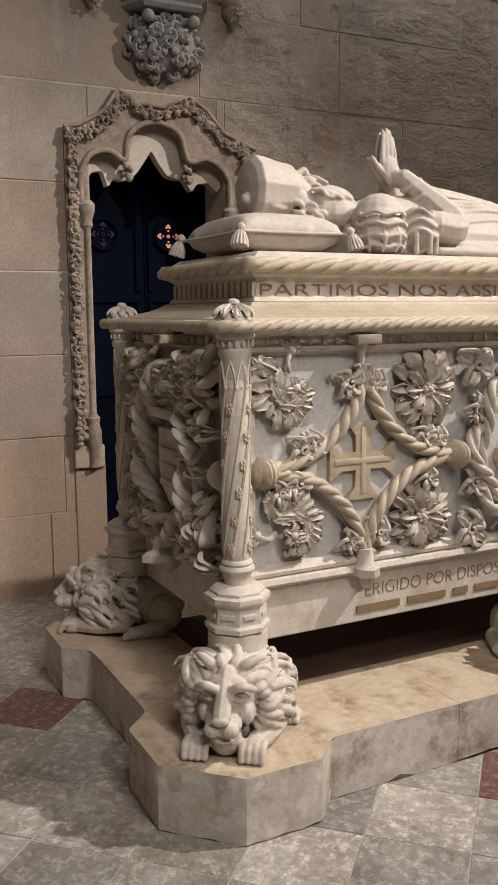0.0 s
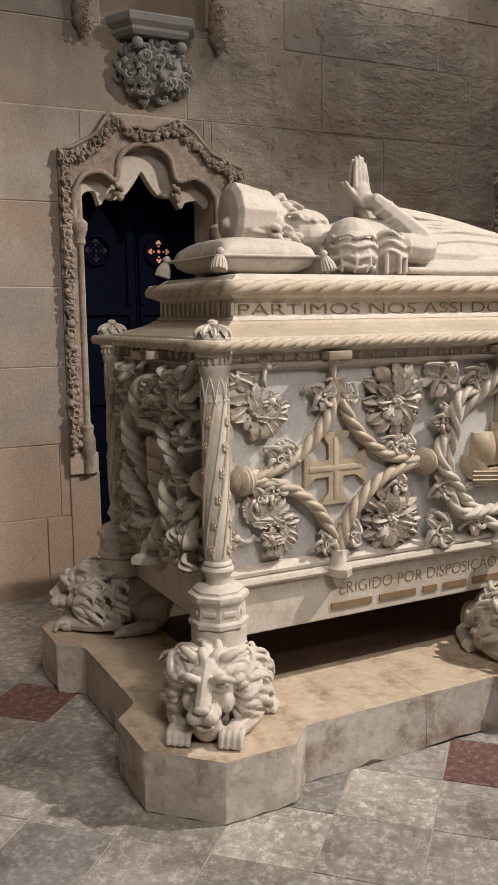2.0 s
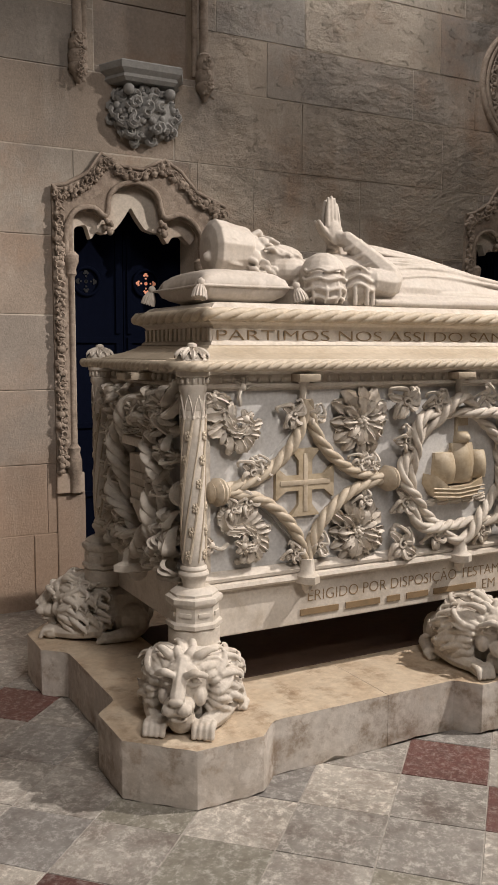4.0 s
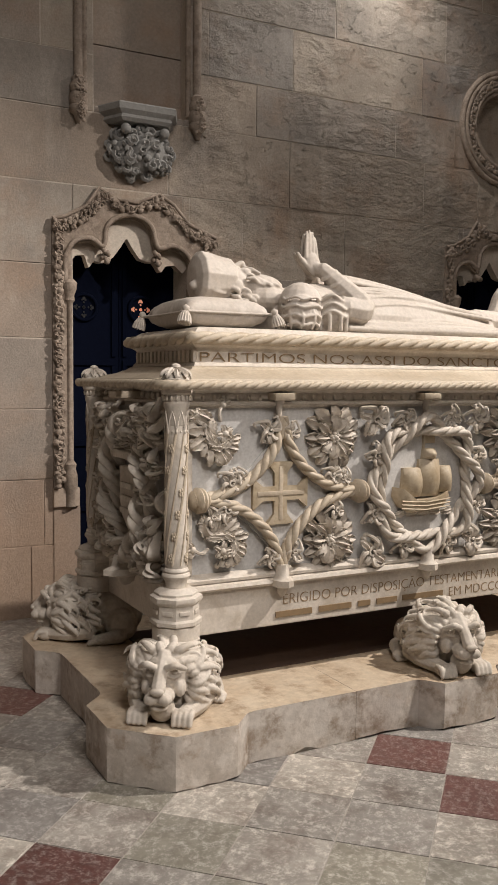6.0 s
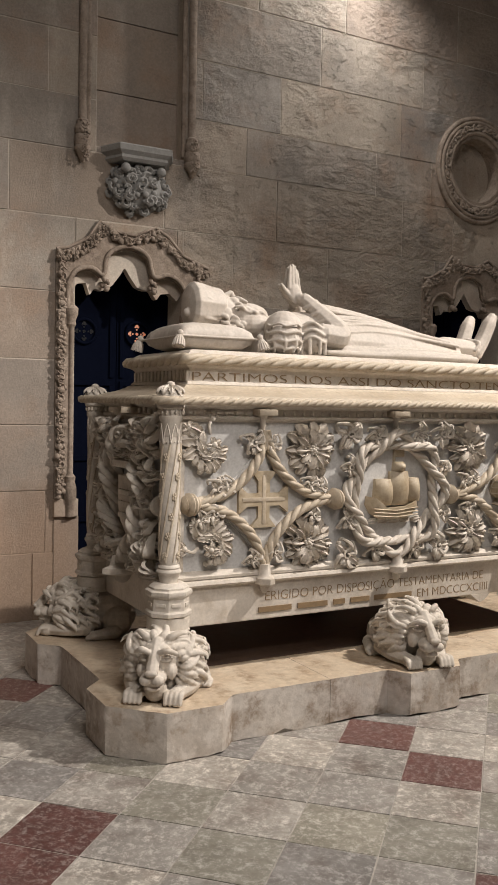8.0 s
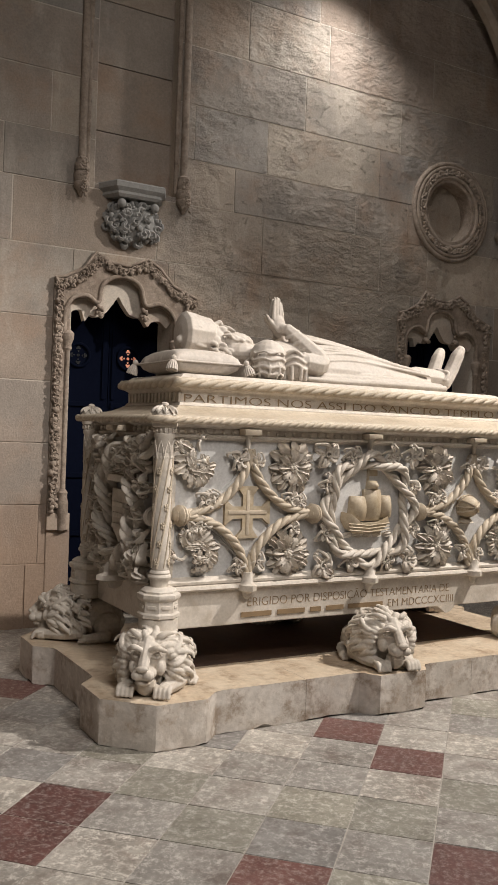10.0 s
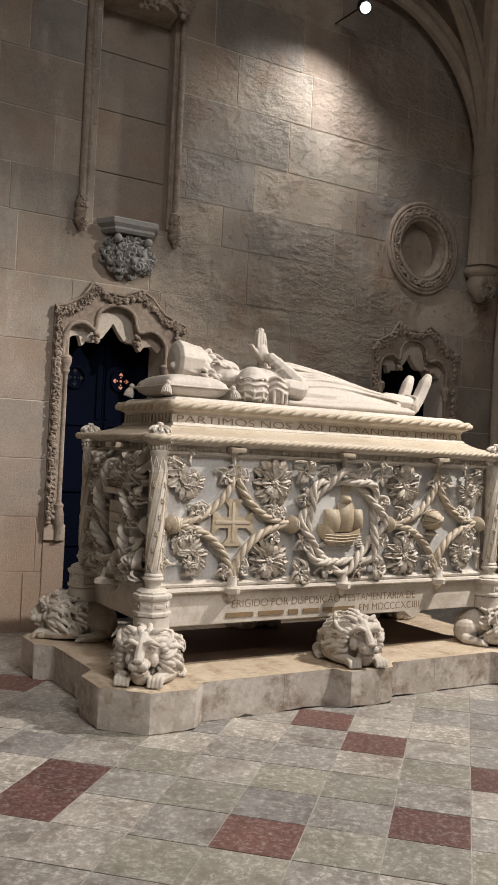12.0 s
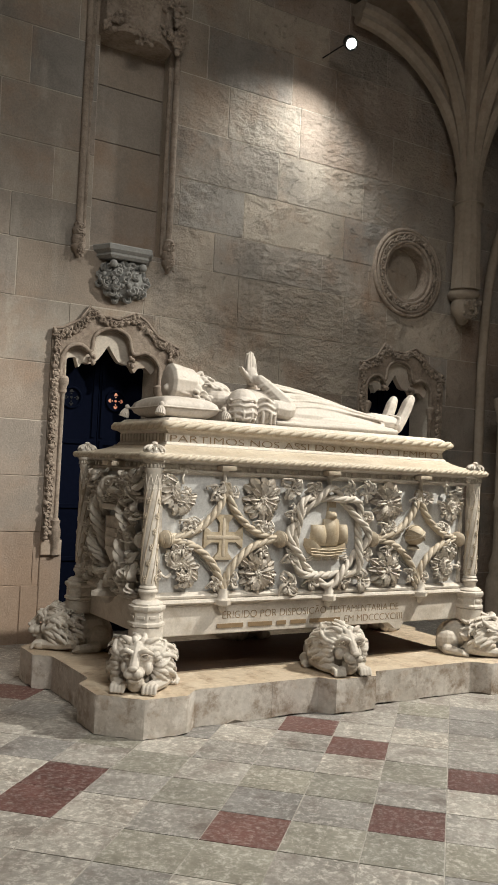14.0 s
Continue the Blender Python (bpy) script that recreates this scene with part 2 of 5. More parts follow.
def prism(bm, outline, z0, z1, bevel=0.0):
    """An upright block over a plan outline."""
    low = [bm.verts.new((x, y, z0)) for x, y in outline]
    high = [bm.verts.new((x, y, z1)) for x, y in outline]
    n = len(outline)
    bm.faces.new(low[::-1])
    top = bm.faces.new(high)
    for k in range(n):
        bm.faces.new((low[k], low[(k + 1) % n], high[(k + 1) % n], high[k]))
    if bevel:
        bmesh.ops.bevel(bm, geom=list(top.edges), offset=bevel, segments=2, affect="EDGES", profile=0.6)
    return bm


def lathe(bm, profile, steps=20, at=(0, 0, 0), m=None):
    """A turned body from (radius, height) pairs."""
    rings = []
    for r, z in profile:
        ring = []
        for k in range(steps):
            a = 2 * math.pi * k / steps
            p = Vector((r * math.cos(a), r * math.sin(a), z))
            p = (m @ p) if m else p
            ring.append(bm.verts.new(p + Vector(at)))
        rings.append(ring)
    for a, b in zip(rings, rings[1:]):
        for k in range(steps):
            bm.faces.new((a[k], a[(k + 1) % steps], b[(k + 1) % steps], b[k]))
    bm.faces.new(rings[0][::-1])
    bm.faces.new(rings[-1])
    return bm


def sweep(bm, path, section, closed=False, up=Vector((0, 0, 1)), scale=None, twist=0.0):
    """A body of the given section (pairs: sideways, upward) swept along a path."""
    path = [Vector(p) for p in path]
    n, rings = len(path), []
    for k, p in enumerate(path):
        a = path[(k - 1) % n] if closed or k else path[k]
        b = path[(k + 1) % n] if closed or k < n - 1 else path[k]
        ahead = (b - a).normalized()
        side = ahead.cross(up)
        side = side.normalized() if side.length > 1e-4 else Vector((1, 0, 0))
        above = side.cross(ahead).normalized()
        s = scale(k / max(1, n - 1)) if scale else 1.0
        c, d = math.cos(twist * k), math.sin(twist * k)
        rings.append([bm.verts.new(p + side * (c * u - d * v) * s + above * (d * u + c * v) * s) for u, v in section])
    m = len(section)
    pairs = list(zip(rings, rings[1:])) + ([(rings[-1], rings[0])] if closed else [])
    for a, b in pairs:
        for k in range(m):
            bm.faces.new((a[k], a[(k + 1) % m], b[(k + 1) % m], b[k]))
    if not closed:
        bm.faces.new(rings[0][::-1])
        bm.faces.new(rings[-1])
    return bm


def resample(points, step):
    pts = [Vector(p) for p in points]
    length = sum((b - a).length for a, b in zip(pts, pts[1:]))
    count, out, k, done = max(2, int(length / step)), [], 0, 0.0
    for i in range(count + 1):
        want = length * i / count
        while k < len(pts) - 2 and done + (pts[k + 1] - pts[k]).length < want:
            done += (pts[k + 1] - pts[k]).length
            k += 1
        seg = (pts[k + 1] - pts[k]).length or 1.0
        out.append(pts[k].lerp(pts[k + 1], min(1.0, (want - done) / seg)))
    return out


def spline(points, per=8):
    """A smooth line through points."""
    p = [Vector(q) for q in points]
    p = [p[0] * 2 - p[1]] + p + [p[-1] * 2 - p[-2]]
    out = []
    for k in range(1, len(p) - 2):
        for i in range(per):
            t = i / per
            a, b, c, d = p[k - 1], p[k], p[k + 1], p[k + 2]
            out.append(0.5 * (2 * b + (c - a) * t + (2 * a - 5 * b + 4 * c - d) * t * t + (3 * b - a - 3 * c + d) * t**3))
    return out + [p[-2]]


def rope(bm, points, radius, pitch=4.0, lobes=3, deep=0.28, step=0.3, closed=False, up=Vector((0, 0, 1))):
    """A laid rope of thick strands; pitch: radii between one strand and the next."""
    path = resample(points, radius * step)
    if closed:
        path = path[:-1]
    turn = 2 * math.pi / lobes * (radius * step) / (pitch * radius / 1.0)
    section = []
    for k in range(lobes * 6):
        a = 2 * math.pi * k / (lobes * 6)
        r = radius * (1 - deep + deep * abs(math.cos(a * lobes / 2)) ** 0.7)
        section.append((r * math.cos(a), r * math.sin(a)))
    return sweep(bm, path, section, closed, up, None, turn)


BALLS = {}


def ball(bm, at, radius, m=None, u=10, v=7):
    """An ellipsoid, turned by m."""
    if (u, v) not in BALLS:
        pts = [(math.sin(math.pi * j / v) * math.cos(2 * math.pi * i / u), math.sin(math.pi * j / v) * math.sin(2 * math.pi * i / u), math.cos(math.pi * j / v)) for j in range(1, v) for i in range(u)]
        BALLS[u, v] = [Vector(p) for p in pts]
    s = Matrix.Diagonal((*((radius,) * 3 if isinstance(radius, (int, float)) else radius), 1))
    place = Matrix.Translation(at) @ (m or Matrix()) @ s
    made = [bm.verts.new(place @ p) for p in BALLS[u, v]]
    top, low = bm.verts.new(place @ Vector((0, 0, 1))), bm.verts.new(place @ Vector((0, 0, -1)))
    for i in range(u):
        k = (i + 1) % u
        bm.faces.new((top, made[i], made[k]))
        bm.faces.new((low, made[(v - 2) * u + k], made[(v - 2) * u + i]))
        for j in range(v - 2):
            bm.faces.new((made[j * u + i], made[(j + 1) * u + i], made[(j + 1) * u + k], made[j * u + k]))
    return bm

# ---- the chapel ----
BACK = 2.6  # front face of the back wall, in the wall's own measure
WALL_AT = pose(-0.29, -0.47, 0.09) @ Matrix.Scale(0.95, 4)  # where the back wall with all its parts stands
random.seed(4)


def minus(rect, holes):
    """The parts of a rectangle (x0, z0, x1, z1) outside of some others."""
    left = [rect]
    for hx0, hz0, hx1, hz1 in holes:
        out = []
        for x0, z0, x1, z1 in left:
            if hx0 >= x1 or hx1 <= x0 or hz0 >= z1 or hz1 <= z0:
                out.append((x0, z0, x1, z1))
                continue
            out += [(x0, z0, hx0, z1)] if hx0 > x0 else []
            out += [(hx1, z0, x1, z1)] if hx1 < x1 else []
            a, b = max(x0, hx0), min(x1, hx1)
            out += [(a, z0, b, hz0)] if hz0 > z0 else []
            out += [(a, hz1, b, z1)] if hz1 < z1 else []
        left = [r for r in out if r[2] - r[0] > 0.02 and r[3] - r[1] > 0.02]
    return left


HOLES = [(0.42, -0.1, 1.22, 2.30), (3.535, -0.1, 4.335, 2.36), (0.60, 2.29, 0.98, 2.47), (3.715, 2.35, 4.095, 2.53), (0.56, 3.12, 1.22, 4.95), (3.69, 3.14, 4.25, 3.72)]
wall = wall_thing("wall_north", "weathered brown-grey ashlar back wall with worn joints", "wall")
bm = bmesh.new()
for x0, z0, x1, z1 in minus((-5.0, -0.1, 5.9, 6.0), HOLES):
    box(bm, (x0, BACK + 0.0004, z0), (x1, BACK + 0.5, z1))
part("mortar_bed", bm, MORTAR, wall)
COURSES = [-0.1, 0.36, 0.78, 1.22, 1.66, 2.12, 2.62, 3.08, 3.43, 3.85, 4.30, 4.77, 5.25, 5.62, 6.0]
for row, (z0, z1) in enumerate(zip(COURSES, COURSES[1:])):
    x = -5.0 - random.uniform(0, 0.5)
    while x < 5.9:
        wide = random.uniform(0.45, 1.25)
        for a, c, b, d in minus((max(x, -5.0), z0, min(x + wide, 5.9), z1), HOLES):
            gap, proud = random.uniform(0.002, 0.006), random.uniform(0.001, 0.007)
            bm = bmesh.new()
            box(bm, (a + gap, BACK - proud, c + gap), (b - gap, BACK + 0.03, d - gap), 0.0012)
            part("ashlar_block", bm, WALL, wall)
        x += wide


def closing(name, lo, hi, label, material=DARKENED):
    bm = bmesh.new()
    box(bm, lo, hi)
    return tagged(part(name, bm, material), label, "wall", kind="structure")


# south and west walls and the ceiling are added, darkened against bounce light
closing("wall_south", (-5.5, -9.5, 0), (5.6, -9.0, 5.75), "added unseen wall behind the walk, darkened to cut bounce light")
closing("wall_west", (-5.5, -9.0, 0), (-5.0, 3.1, 5.75), "added unseen side wall, darkened to cut bounce light")
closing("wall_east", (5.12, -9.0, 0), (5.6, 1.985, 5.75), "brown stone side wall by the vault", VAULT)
tagged(closing("ceiling", (-5.5, -9.5, 5.75), (5.6, 3.1, 6.0), "added ceiling over the chapel, darkened to cut bounce light"), category="ceiling")

# floor: square slabs laid diagonally to the tomb
floor = thing("floor", "worn grey and dark red stone slab floor laid diagonally", "floor", kind="structure")
bm = bmesh.new()
box(bm, (-5.5, -9.5, -0.25), (8.5, 3.1, -0.002))
part("grout_bed", bm, GROUT, floor)
SIDE, A0, B0 = 0.295, 0.133, -0.07
RED = {(3, -1), (-1, -4), (-1, -5), (4, -4), (2, -5), (5, -2), (2, 0), (7, -4), (-4, 0)}
GREEN = {(1, -4), (2, -3), (3, -3), (4, -5), (4, -2), (3, -5), (0, -3), (5, -5)}


def slab_mesh(kind, seed):
    r, bm = random.Random(seed), bmesh.new()
    h = SIDE / 2 - 0.0006
    pts = [(sx * (h - r.uniform(0, 0.003)), sy * (h - r.uniform(0, 0.003))) for sx, sy in ((-1, -1), (1, -1), (1, 1), (-1, 1))]
    low = [bm.verts.new((x, y, -0.012)) for x, y in pts]
    mid = [bm.verts.new((x, y, -0.0015)) for x, y in pts]
    top = [bm.verts.new((x * 0.994, y * 0.994, 0.0)) for x, y in pts]
    for a, b in ((low, mid), (mid, top)):
        for k in range(4):
            bm.faces.new((a[k], a[(k + 1) % 4], b[(k + 1) % 4], b[k]))
    bm.faces.new(top)
    me = bpy.data.meshes.new("slab")
    bmesh.ops.recalc_face_normals(bm, faces=bm.faces)
    bm.to_mesh(me)
    bm.free()
    me.materials.append(kind)
    return me


SLABS = {kind: [slab_mesh(kind, k) for k in range(4)] for kind in (TILE, GREEN_TILE, RED_TILE)}
rest_grey, made = [], 0
for i in range(-22, 24):
    for j in range(-24, 20):
        a, b = A0 + (i + 0.5) * SIDE, B0 + (j + 0.5) * SIDE
        x, y = (a + b) / math.sqrt(2), (b - a) / math.sqrt(2)
        if not (-5 < x < 7.8 and -8.8 < y < 2.6) or (-0.1 < x < 2.2 and -0.1 < y < 0.7):
            continue
        kind = RED_TILE if (i, j) in RED else GREEN_TILE if (i, j) in GREEN or random.random() < 0.05 else TILE
        near = y < 1.2 and abs(x + 0.3) + abs(y + 1.1) < 3.3 and made < 300
        if not near and kind is TILE:
            rest_grey.append((x, y))
            continue
        if not near:
            rest_grey.append((x, y))
            continue
        made += 1
        ob = new("slab", random.choice(SLABS[kind]))
        ob.parent = floor
        ob.matrix_basis = pose(x, y, random.uniform(-0.0008, 0.0008), 0, 0, 45 + 90 * random.randrange(4))
verts, faces = [], []
h = (SIDE / 2 - 0.0008) * math.sqrt(2)
for x, y in rest_grey:
    k = len(verts)
    verts += [(x + h, y, 0), (x, y + h, 0), (x - h, y, 0), (x, y - h, 0)]
    faces.append((k, k + 1, k + 2, k + 3))
me = bpy.data.meshes.new("far_slabs")
me.from_pydata(verts, [], faces)
me.materials.append(TILE)
far = new("far_slabs", me)
far.parent = floor
far["kind"] = "stuff"

# ---- portals, doors, niche, oculus and vault of the back wall ----


def even(points, count):
    """So many points at even steps along a line."""
    pts = [Vector(p) for p in points]
    acc = [0.0]
    for a, b in zip(pts, pts[1:]):
        acc.append(acc[-1] + (b - a).length)
    out = []
    for k in range(count):
        want = acc[-1] * k / (count - 1)
        i = max(n for n in range(len(pts) - 1) if acc[n] <= want + 1e-9)
        out.append(pts[i].lerp(pts[i + 1], (want - acc[i]) / max(1e-9, acc[i + 1] - acc[i])))
    return out


def ring_plate(bm, outer, inner, y0, y1):
    """An upright plate between two lines in the wall's plane, y0 in front."""
    n = len(outer)
    grid = [[bm.verts.new((p[0], y, p[1])) for p in line] for line in (outer, inner) for y in (y0, y1)]
    fo, bo, fi, bi = grid
    for k in range(n - 1):
        for a, b in ((fo, fi), (fi, bi), (bi, bo), (bo, fo)):
            bm.faces.new((a[k], a[k + 1], b[k + 1], b[k]))
    for k in (0, n - 1):
        bm.faces.new((fo[k], fi[k], bi[k], bo[k]))
    return bm


EXTRADOS = [(0.284, 2.386), (0.364, 2.404), (0.503, 2.482), (0.585, 2.60), (0.694, 2.54), (0.842, 2.53), (0.992, 2.60), (1.095, 2.541), (1.202, 2.425), (1.403, 2.349)]
LOBES = [(0.365, 2.178), (0.423, 2.269), (0.528, 2.295), (0.612, 2.251), (0.635, 2.374), (0.70, 2.437), (0.790, 2.462), (0.88, 2.445), (0.944, 2.392), (0.984, 2.269), (1.086, 2.289), (1.175, 2.255), (1.234, 2.178)]
CUSPS = [(0.405, 2.137), (0.45, 2.190), (0.506, 2.199), (0.535, 2.113), (0.57, 2.165), (0.613, 2.152), (0.654, 2.160), (0.700, 2.195), (0.750, 2.262), (0.790, 2.325), (0.828, 2.262), (0.880, 2.195), (0.935, 2.178), (0.985, 2.179), (1.029, 2.113), (1.062, 2.160), (1.127, 2.170), (1.185, 2.120)]
ROUND = [(math.cos(k * math.pi / 4), math.sin(k * math.pi / 4)) for k in range(8)]


def foliage(bm, line, seed, wide, y, size):
    """Small knotted leaves strewn along a line of the wall."""
    g = random.Random(seed)
    for p in resample([(x, 0, z) for x, z in line], size * 1.5):
        for _ in range(3):
            c = Vector((p.x + g.uniform(-wide, wide), y - g.uniform(0, 0.02), p.z + g.uniform(-wide, wide)))
            ball(bm, c, (size * g.uniform(0.5, 1.1), size * g.uniform(0.5, 0.9), size * g.uniform(0.5, 1.1)), pose(0, 0, 0, 0, g.uniform(0, 180), 0), 6, 5)
        a = g.uniform(0, 6.28)
        pts = [(p.x + size * 1.3 * (1 - t / 7) * math.cos(a + t), y - 0.022, p.z + size * 1.3 * (1 - t / 7) * math.sin(a + t)) for t in range(6)]
        sweep(bm, pts, [(size * 0.28 * c, size * 0.28 * s) for c, s in ROUND[::2]], False, Vector((0, 1, 0)))
    return bm


def portal(name, dx, dz, seed, label):
    it = wall_thing(name, label, "doorway")
    sh = lambda pts: [(x + dx, z + dz) for x, z in pts]
    foot = 0.60 + dz
    head = even([(*p, 0) for p in EXTRADOS], 60)
    lobes = even(spline([(*p, 0) for p in LOBES], 6), 60)
    cusps = even([(*p, 0) for p in CUSPS], 60)
    as2 = lambda vs: sh([(v.x, v.y) for v in vs])
    ring = bmesh.new()
    part("arch_plate", ring_plate(ring, as2(head), as2(lobes), BACK - 0.028, BACK + 0.16), CARVED, it, "smooth arch face of trefoil lobes", smooth=35)
    part("cusp_plate", ring_plate(bmesh.new(), as2(lobes), as2(cusps), BACK + 0.035, BACK + 0.10), MORTAR, it, "pale pointed cusps inside the arch", smooth=35)
    for off, r in ((0.0, 0.017), (0.03, 0.012)):
        bm = bmesh.new()
        line = [(x, BACK - 0.030 + off, z - off * 0.4) for x, z in [(0.362 + dx, 1.98 + dz)] + as2(lobes) + [(1.237 + dx, 1.98 + dz)]]
        sweep(bm, line, [(r * c, r * s) for c, s in ROUND], False, Vector((0, 1, 0)))
        part("roll_moulding", bm, CARVED, it, smooth=50)
    for x, z in ((0.625, 2.20), (0.975, 2.205)):
        bm = bmesh.new()
        g = random.Random(seed)
        for _ in range(12):
            ball(bm, (x + dx + g.uniform(-0.026, 0.026), BACK - 0.02 + g.uniform(-0.02, 0.03), z + dz + g.uniform(-0.045, 0.03)), g.uniform(0.012, 0.022), None, 7, 5)
        part("leaf_boss", bm, CARVED, it, "knobbed leaf boss", smooth=60)
    rim = sh([(x + (0.02 if x < 0.84 else -0.02), z - 0.035) for x, z in EXTRADOS])
    part("leaf_border", foliage(bmesh.new(), rim, seed, 0.028, BACK - 0.036, 0.021), CARVED, it, "dark weathered foliage border", smooth=60)["kind"] = "stuff"
    bm = bmesh.new()
    sweep(bm, [(x, BACK - 0.032, z + 0.012) for x, z in sh(EXTRADOS)], [(0.012 * c, 0.012 * s) for c, s in ROUND], False, Vector((0, 1, 0)))
    part("rim_moulding", bm, CARVED, it, smooth=50)
    for side in (0, 1):
        x0, x1 = ((0.284, 0.40), (1.222, 1.403))[side]
        bm = bmesh.new()
        box(bm, (x0 + dx, BACK - 0.024, foot + 0.12), (x1 + dx, BACK + 0.18, 2.37 + dz if side else 2.384 + dz))
        part("jamb", bm, CARVED, it)
        mx = (0.318, 1.330)[side] + dx
        part("jamb_foliage", foliage(bmesh.new(), [(mx, foot + 0.15), (mx, 2.36 + dz)], seed + 5 + side, 0.022, BACK - 0.034, 0.023), CARVED, it, "leaf trail carved up the jamb", smooth=60)["kind"] = "stuff"
        cx = (0.392, 1.238)[side] + dx
        bm = bmesh.new()
        lathe(bm, [(0.036, foot), (0.036, foot + 0.10), (0.046, foot + 0.12), (0.046, foot + 0.20), (0.034, foot + 0.24), (0.040, foot + 0.27), (0.018, foot + 0.30), (0.018, 1.30 + dz), (0.018, 1.88 + dz), (0.034, 1.90 + dz), (0.030, 1.93 + dz), (0.046, 1.97 + dz), (0.048, 2.01 + dz), (0.030, 2.03 + dz)], 12, (cx, BACK - 0.02, 0))
        part("colonnette", bm, CARVED, it, "slender pale colonnette", smooth=40)
        bm = bmesh.new()
        box(bm, (x0 + dx - 0.004, BACK - 0.034, foot - 0.0), (x1 + dx + 0.05 * (1 - side), BACK + 0.18, foot + 0.12), 0.006)
        part("jamb_base", bm, MORTAR, it)
        bm = bmesh.new()
        xx = (x0 + dx, 0.46 + dx) if not side else (1.18 + dx, x1 + dx)
        box(bm, (xx[0], BACK - 0.012, -0.098), (xx[1], BACK + 0.18, foot), 0.008)
        part("jamb_foot_stone", bm, WALL, it)
    return it


portal("portal", 0.0, 0.0, 3, "weathered stone portal with cusped trefoil arch and foliage jambs")
portal("portal", 3.115, 0.06, 8, "smaller-looking far stone portal with cusped trefoil arch")


def door(name, dx, dz, lit):
    it = wall_thing(name, "dark blue panelled double door with pierced cross roundels, shut", "door")
    y = BACK + 0.27
    for s in (0, 1):
        x0 = (0.34, 0.822)[s] + dx
        bm = bmesh.new()
        box(bm, (x0, y, -0.09), (x0 + 0.478, y + 0.05, 2.48 + dz), 0.003)
        part("door_leaf", bm, DOOR, it)
        for z0, z1 in ((0.08, 0.52), (0.60, 0.96), (1.01, 1.50), (1.56, 2.42)):
            for xa, xb in ((x0 + 0.02, x0 + 0.05), (x0 + 0.425, x0 + 0.455)):
                bm = bmesh.new()
                box(bm, (xa, y - 0.014, z0 + dz), (xb, y, z1 + dz), 0.003)
                part("door_stile", bm, DOOR, it)
            bm = bmesh.new()
            box(bm, (x0 + 0.02, y - 0.016, z1 + dz), (x0 + 0.455, y, z1 + 0.035 + dz), 0.003)
            part("door_rail", bm, DOOR, it)
        cx, cz = (0.575, 0.975)[s] + dx, 1.885 + dz
        pts = [(cx + 0.085 * math.cos(k * math.pi / 16), y - 0.008, cz + 0.085 * math.sin(k * math.pi / 16)) for k in range(32)]
        bm = bmesh.new()
        sweep(bm, pts, [(0.012 * c, 0.012 * q) for c, q in ROUND], True, Vector((0, 1, 0)))
        part("roundel_rim", bm, DOOR, it, smooth=50)
        on = lit and s == 1
        bm = bmesh.new()
        for ax, az in ((1, 0), (-1, 0), (0, 1), (0, -1), (0, 0)):
            for k in (0.0, 0.55, 1.0):
                if (ax or az) and k == 0.0:
                    continue
                r = 0.011 if k == 1.0 else 0.006
                lathe(bm, [(r, -0.002), (r, 0.002)], 10, (cx + ax * 0.058 * k, y - 0.004, cz + az * 0.058 * k), Matrix.Rotation(radians(90), 4, "X"))
                if k == 1.0:
                    for q in (-1, 1):
                        lathe(bm, [(0.007, -0.002), (0.007, 0.002)], 8, (cx + ax * 0.050 + q * az * 0.011, y - 0.004, cz + az * 0.050 + q * ax * 0.011), Matrix.Rotation(radians(90), 4, "X"))
        part("pierced_cross", bm, GLOW if on else IRON, it, "pierced cross lit from behind" if on else "dark pierced cross")["kind"] = "stuff"
    bm = bmesh.new()
    box(bm, (0.34 + dx, y + 0.05, 0.0), (1.30 + dx, y + 0.10, 2.6 + dz))
    part("door_backing", bm, DOOR, it)
    return it


door("door_1", 0.0, 0.0, True)
door("door_2", 3.115, 0.06, False)

# niche with colonnettes, canopy and a carved bracket
niche = wall_thing("wall_niche", "tall empty stone niche between colonnettes with a carved canopy", "niche")
for z0, z1 in ((3.10, 3.55), (3.555, 4.05), (4.055, 4.52), (4.525, 4.97)):
    bm = bmesh.new()
    box(bm, (0.50, BACK + 0.15, z0), (1.26, BACK + 0.35, z1), 0.006)
    part("niche_stone", bm, WALL, niche)
for x, seed in ((0.455, 1), (1.262, 2)):
    bm = bmesh.new()
    lathe(bm, [(0.028, 3.26), (0.028, 4.0), (0.028, 5.2)], 10, (x, BACK - 0.02, 0))
    part("colonnette", bm, CARVED, niche, smooth=50)
    bm = bmesh.new()
    sweep(bm, [(x + (0.05 if x < 0.8 else -0.05), BACK + 0.01, 3.14), (x + (0.05 if x < 0.8 else -0.05), BACK + 0.01, 5.2)], [(0.02 * c, 0.02 * s) for c, s in ROUND], False, Vector((0, 1, 0)))
    part("edge_roll", bm, CARVED, niche, smooth=50)
    bm = bmesh.new()
    lathe(bm, [(0.010, 2.99), (0.022, 3.01), (0.030, 3.035), (0.052, 3.06), (0.060, 3.085), (0.050, 3.10), (0.058, 3.115), (0.060, 3.16), (0.046, 3.175), (0.056, 3.195), (0.056, 3.225), (0.040, 3.245), (0.044, 3.265), (0.026, 3.28)], 12, (x, BACK - 0.03, 0))
    foliage(bm, [(x, 3.03), (x, 3.24)], seed, 0.03, BACK - 0.07, 0.014)
    part("drop_corbel", bm, CARVED, niche, "carved drop at the colonnette's foot", smooth=50)
bm = bmesh.new()
prism(bm, [(0.50, BACK + 0.2), (0.56, BACK - 0.10), (0.70, BACK - 0.19), (1.00, BACK - 0.19), (1.16, BACK - 0.10), (1.22, BACK + 0.2)], 4.86, 5.5, 0.01)
